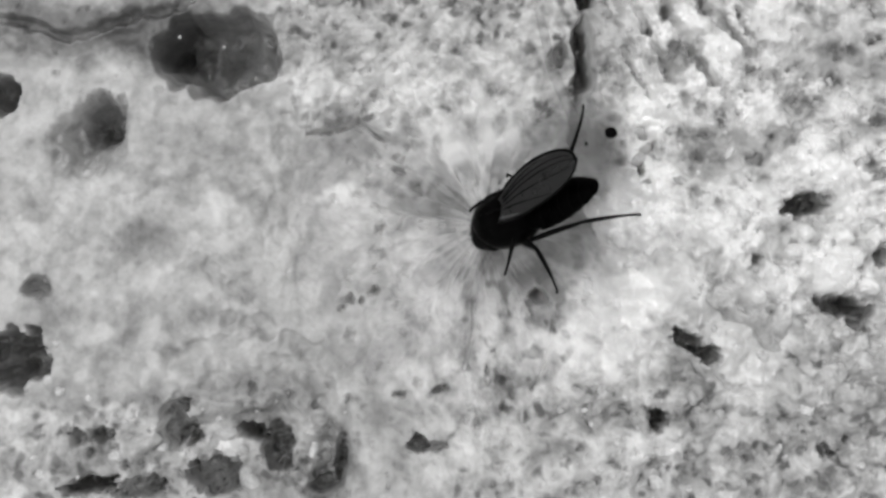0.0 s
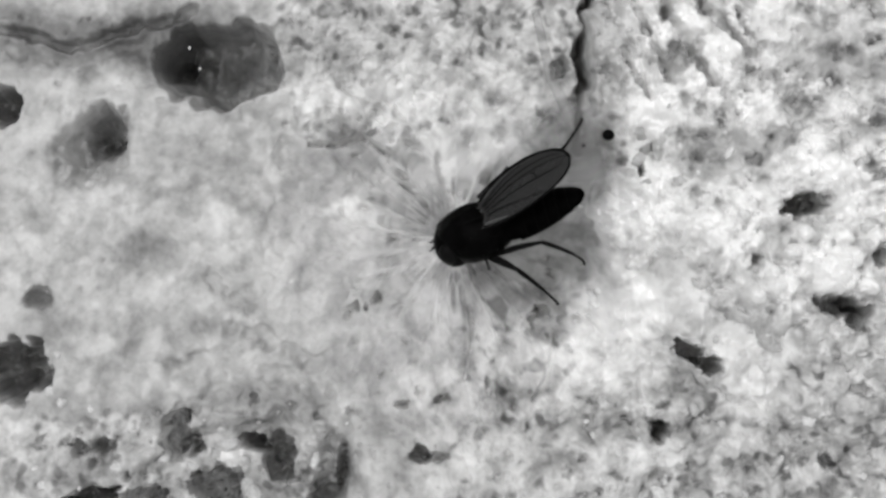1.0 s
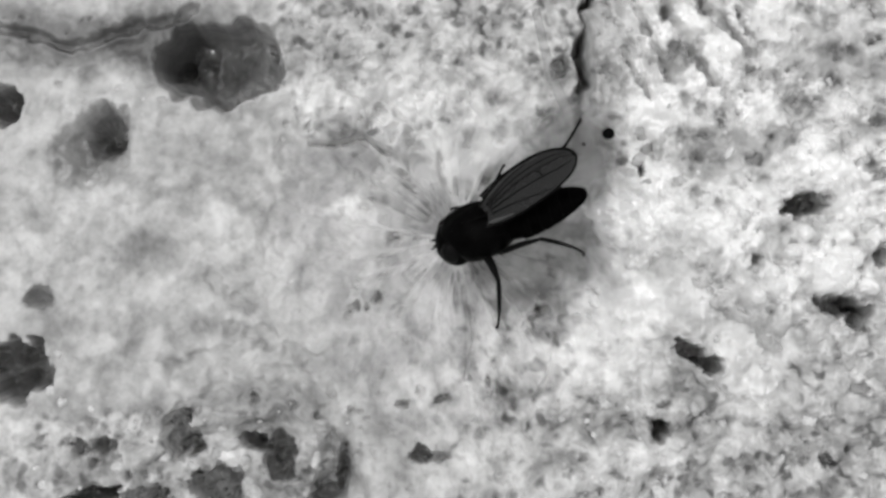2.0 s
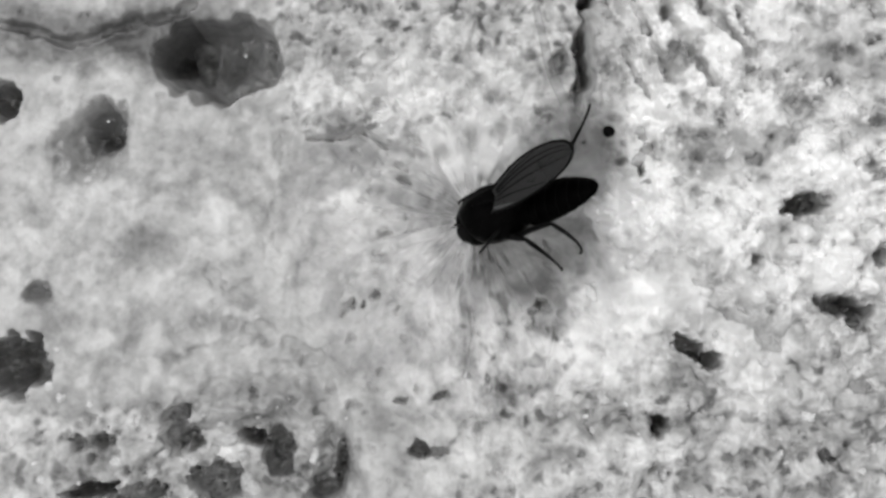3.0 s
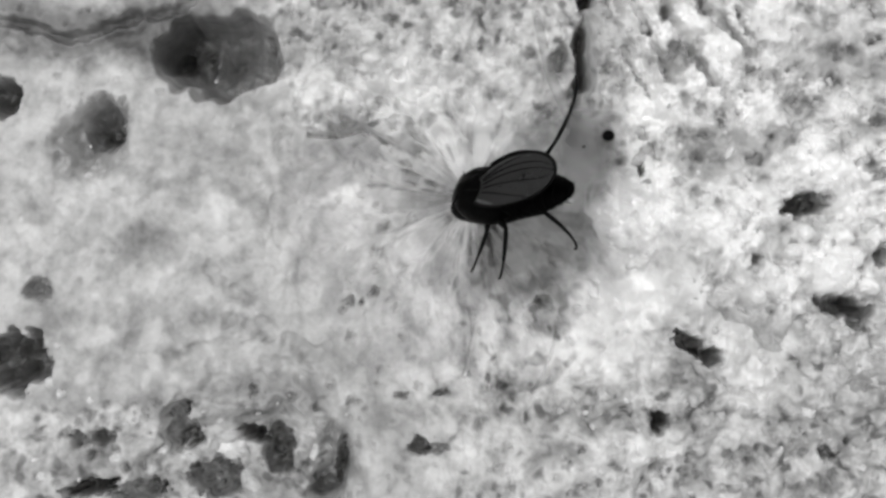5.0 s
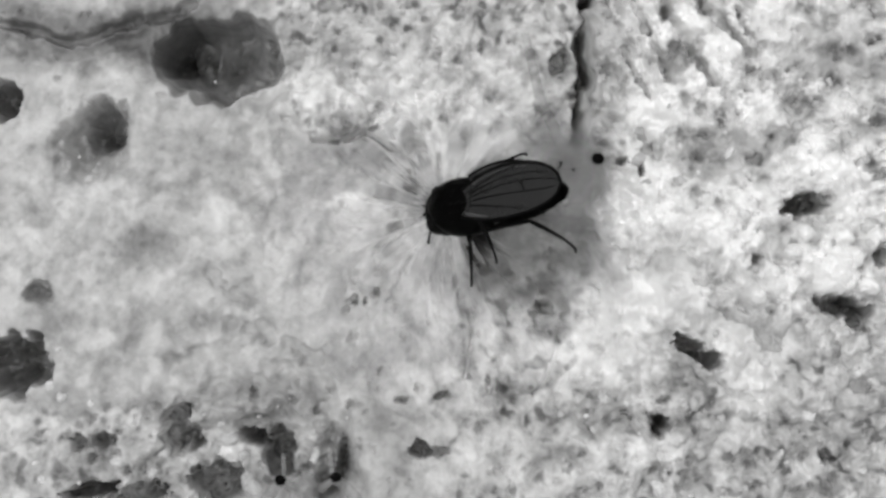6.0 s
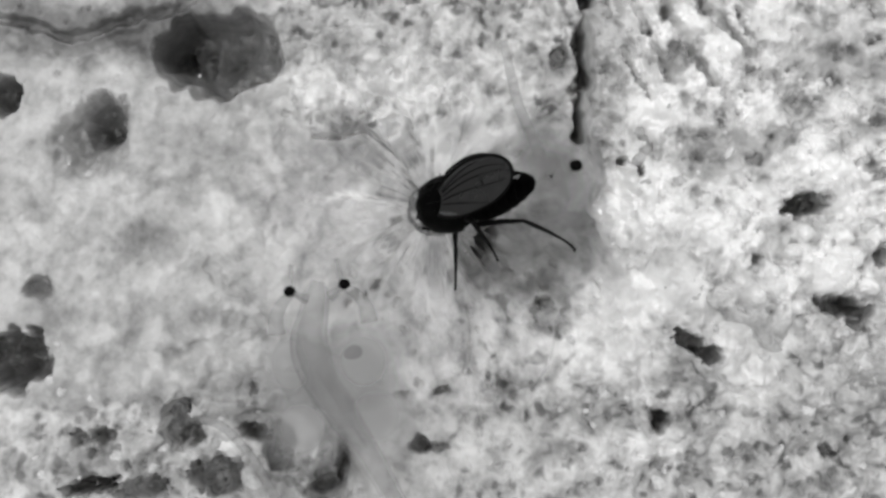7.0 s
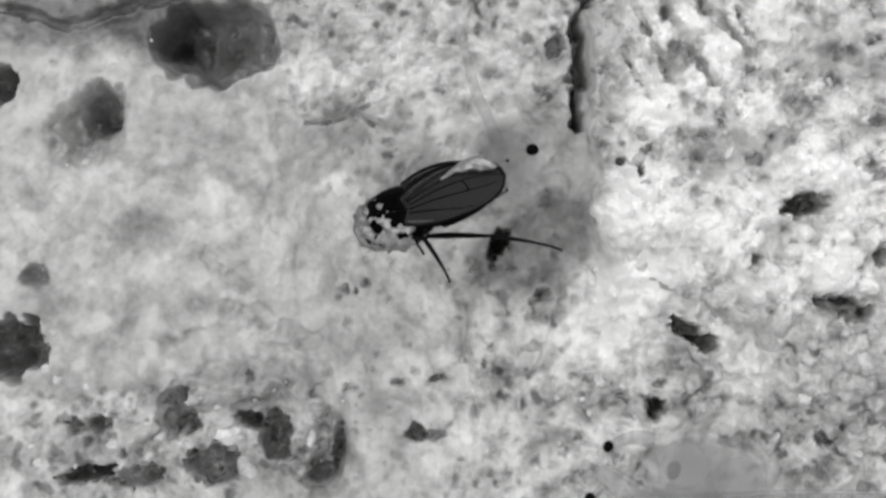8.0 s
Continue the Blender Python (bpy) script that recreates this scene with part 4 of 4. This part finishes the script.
def leg_pose(m, key, u, v, tuck=1.0, z=1.9):
    """The leg's pose in the fly's space, and its shank's in the leg's, that put its foot on the plan's (u, v)."""
    hip, thigh, shank = LEGS[key]
    hip = Vector(hip)
    goal = m.inverted() @ (plan(u, v, z) * MM) / MM
    d = min(max((goal - hip).length, 0.5), (thigh + shank) * 0.995)
    e = (goal - hip).normalized()
    n = m.inverted().to_3x3() @ Vector((KNEES[key][0], KNEES[key][1], KNEES[key][2] * tuck))
    n = (n - e * n.dot(e)).normalized()
    c = min(1.0, (thigh * thigh + d * d - shank * shank) / (2 * thigh * d))
    s = math.sqrt(1 - c * c)
    x, z_axis = e * c + n * s, n * c - e * s
    r = Matrix((x, z_axis.cross(x), z_axis)).transposed().to_4x4()
    way = e * d - x * thigh
    bend = math.atan2(-way.dot(z_axis), way.dot(x))
    return Matrix.Translation(hip * MM) @ r, Matrix.Translation((thigh * MM, 0, 0)) @ Matrix.Rotation(bend, 4, "Y")


def motions():
    # the submerged rock sways behind the moving water
    drift = [(0, 0, 0), (0.5, 1, 11.5), (1.0, 3, 20), (1.5, 5, 22.5), (1.7, 5, 22), (2.8, 2, 11), (3.0, 2, 11), (3.5, 1, 13), (4.0, 2, 13.5), (4.5, 0, 3.5),
             (4.7, 1, 3), (5.8, 3, 10), (6.0, 3, 10), (6.5, 4, 10), (7.0, 3, 1), (7.5, -3, -11), (8.0, -4, -20)]
    walk(wet_rock, [(t, pose(u * STEP * MM, -v * STEP * MM, 0)) for t, u, v in drift])
    flight = [(0.0, 836, 406, 1055, 340, 42), (0.5, 806, 408, 1040, 352, 42), (1.0, 765, 435, 1037, 352, 45), (1.5, 763, 440, 1035, 355, 45), (1.7, 758, 440, 1036, 360, 45),
              (2.8, 818, 390, 1065, 330, 45), (3.0, 807, 393, 1056, 341, 45), (3.5, 797, 400, 1045, 345, 45), (4.0, 779, 388, 1043, 336, 45), (4.5, 806, 352, 1022, 342, 38),
              (4.7, 818, 345, 1010, 345, 34), (5.8, 752, 368, 1005, 352, 28), (6.0, 751, 373, 1005, 350, 28), (6.5, 755, 365, 1002, 342, 28), (6.8, 757, 362, 975, 338, 26), (6.9, 752, 364, 962, 338, 26),
              (7.0, 736, 370, 945, 338, 26), (7.1, 722, 380, 930, 334, 26), (7.2, 692, 395, 915, 325, 26), (7.3, 672, 405, 928, 333, 28), (7.5, 664, 408, 928, 337, 28), (8.0, 634, 402, 897, 334, 28)]
    poses = {t: fly_pose(*p) for t, *p in flight}
    walk(fly, list(poses.items()))
    feet = {
        "hind_leg_left": [(0, 1140, 378), (0.5, 1130, 385), (1.0, 1043, 467), (1.5, 1038, 458), (1.7, 1040, 450), (2.8, 1040, 450), (3.5, 1030, 445), (4.0, 1030, 450), (4.5, 1027, 438), (5.8, 1028, 446), (7.0, 1025, 443), (7.3, 1030, 440), (8.0, 998, 441)],
        "middle_leg_left": [(0, 990, 522), (0.5, 992, 530), (1.0, 992, 540), (1.5, 886, 585), (1.7, 845, 590), (2.8, 1045, 485), (3.0, 1000, 480), (3.5, 816, 560), (4.0, 820, 540), (4.5, 880, 510), (5.8, 882, 470), (7.0, 885, 465), (7.2, 803, 516), (7.3, 799, 501), (7.5, 801, 488), (8.0, 800, 503)],
        "fore_leg_left": [(0, 893, 490), (1.0, 868, 480), (1.5, 862, 475), (2.8, 850, 450), (3.5, 840, 450), (4.5, 865, 450), (5.8, 800, 520), (6.0, 835, 508), (6.5, 805, 527), (7.0, 806, 513), (7.3, 770, 455), (8.0, 752, 452)],
        "fore_leg_right": [(0, 830, 370), (1.0, 790, 380), (3.5, 815, 350), (4.5, 820, 320), (6.0, 755, 430), (7.0, 735, 385), (7.3, 635, 350), (7.5, 660, 370), (8.0, 650, 380)],
        "middle_leg_right": [(0, 895, 305), (1.0, 900, 290), (3.5, 900, 290), (4.5, 880, 290), (5.8, 935, 268), (6.0, 935, 268), (6.5, 905, 270), (6.8, 875, 275), (7.0, 815, 292), (7.3, 874, 289), (8.0, 862, 294)],
        "hind_leg_right": [(0, 1036, 182), (0.5, 1038, 200), (1.0, 1042, 200), (1.7, 1040, 195), (2.8, 1045, 190), (3.5, 1055, 168), (4.0, 1060, 165), (4.5, 1068, 160), (4.7, 1070, 160), (5.8, 1010, 135), (6.0, 1000, 285), (6.5, 1000, 295), (7.0, 942, 322), (7.3, 940, 332), (8.0, 905, 335)]}
    for key, rows in feet.items():
        ts, us, vs = zip(*rows)
        bent = [(t, leg_pose(m, key, float(np.interp(t, ts, us)), float(np.interp(t, ts, vs)), float(np.interp(t, (4.7, 6.0), (1, -1))) if key == "hind_leg_right" else 1.0)) for t, m in poses.items()]
        leg, tibia, tarsus = legs[key]
        walk(leg, [(t, p) for t, (p, q) in bent])
        walk(tibia, [(t, q) for t, (p, q) in bent])
        walk(tarsus, [(t, q) for t, (p, q) in bent])
    # wings: seconds, degrees lifted, degrees swung across the back
    fold = [(0, -8, 2), (0.5, -7, -1), (1.0, 0, 0), (1.7, 0, 0), (2.8, 0, 0), (4.0, 0, 0), (4.5, -7, 1), (4.7, -9, 1), (5.8, -13, -1), (6.8, -13, -2), (7.0, -10, 0), (7.1, -10, 0), (7.3, -19, 0), (8.0, -19, 0)]
    for side, wing in wings.items():
        h = Matrix.Translation(wing_hinge(side) * MM)
        walk(wing, [(t, h @ Matrix.Rotation(radians(b), 4, "Z") @ Matrix.Rotation(radians(a), 4, "Y") @ h.inverted()) for t, a, b in fold])
    # the air film creeps out from under the body as the fly goes under
    tucked = pose(-0.4 * MM, -4.2 * MM, -5.6 * MM)
    walk(film, [(0, tucked), (6.8, tucked), (6.9, tucked), (7.0, pose(0, 0, 0)), (8, pose(0, 0, 0))])
    inside = pose(-0.5 * MM, -0.3 * MM, -0.55 * MM)
    walk(thorax_film, [(0, inside), (7.0, inside), (7.2, pose(0, 0, 0)), (8, pose(0, 0, 0))])
    hidden = pose(0.35 * MM, 0.3 * MM, -1.55 * MM)
    walk(streak, [(0, hidden), (6.9, hidden), (7.2, pose(0, 0, 0)), (8, pose(0, 0, 0))])
    path = [(t, (p[0] * 0.85 + p[2] * 0.15, p[1] * 0.85 + p[3] * 0.15)) for t, *p in flight if t < 7.05]
    walk(water, [(t, Matrix.Translation(plan(*c, 1.7) * MM)) for t, c in path] + [(7.2, Matrix.Translation(plan(790, 350, -8.0) * MM)), (8.0, Matrix.Translation(plan(790, 350, -9.0) * MM))])
    eyes = [(0, 300, 1500, 400, 1490), (5.0, 520, 1250, 620, 1245), (5.8, 512, 935, 614, 930), (6.0, 493, 850, 598, 844), (6.1, 479, 825, 583, 817), (6.2, 455, 765, 560, 756), (6.5, 427, 641, 525, 629), (6.6, 428, 597, 525, 583), (7.0, 515, 516, 608, 503),
            (7.3, 660, 483, 753, 472), (7.5, 754, 510, 850, 497), (7.6, 818, 563, 912, 547), (7.7, 860, 607, 953, 590), (7.8, 922, 688, 1010, 652), (7.9, 967, 750, 1040, 694), (8.0, 1045, 878, 1075, 793)]
    rows = []
    for t, a, b, c, d in eyes:
        m = (plan(a, b, 4.2) + plan(c, d, 4.2)) / 2
        rows.append((t, pose(m.x * MM, m.y * MM, 4.2 * MM, 0, 0, math.degrees(math.atan2(b - d, c - a)))))
    walk(shrimp, rows)
    drifting = (((0, 318, 66), (0.5, 327, 77), (1.5, 350, 90), (3.5, 446, 112), (4.5, 388, 145), (6.5, 375, 145), (8, 268, 72)),
                ((0, 396, 84), (0.5, 390, 98), (1.5, 300, 150), (3.5, 176, 230), (5.0, 160, 260), (7.0, 122, 290), (8, 118, 292)))
    for speck, rows in zip(specks, drifting):
        walk(speck, [(t, Matrix.Translation(plan(u, v, -0.5) * MM)) for t, u, v in rows])
    eye = [(0, 1080, 236, 0), (1, 1075, 240, 0), (3, 1076, 234, 0), (4, 1081, 233, 0), (4.7, 1080, 232, 0), (5.8, 1057, 284, 0), (6.5, 1057, 274, 0), (6.8, 1045, 287, 0), (7.0, 1018, 294, 0), (7.1, 1006, 281, 0), (7.3, 987, 265, 0), (7.5, 973, 271, 0), (7.7, 946, 280, 0), (8, 941, 266, 0)]
    walk(shrimp_beside, [(t, Matrix.Translation(plan(u, v, 1.6) * MM) @ pose(0, 0, 0, 0, 0, r)) for t, u, v, r in eye])


motions()
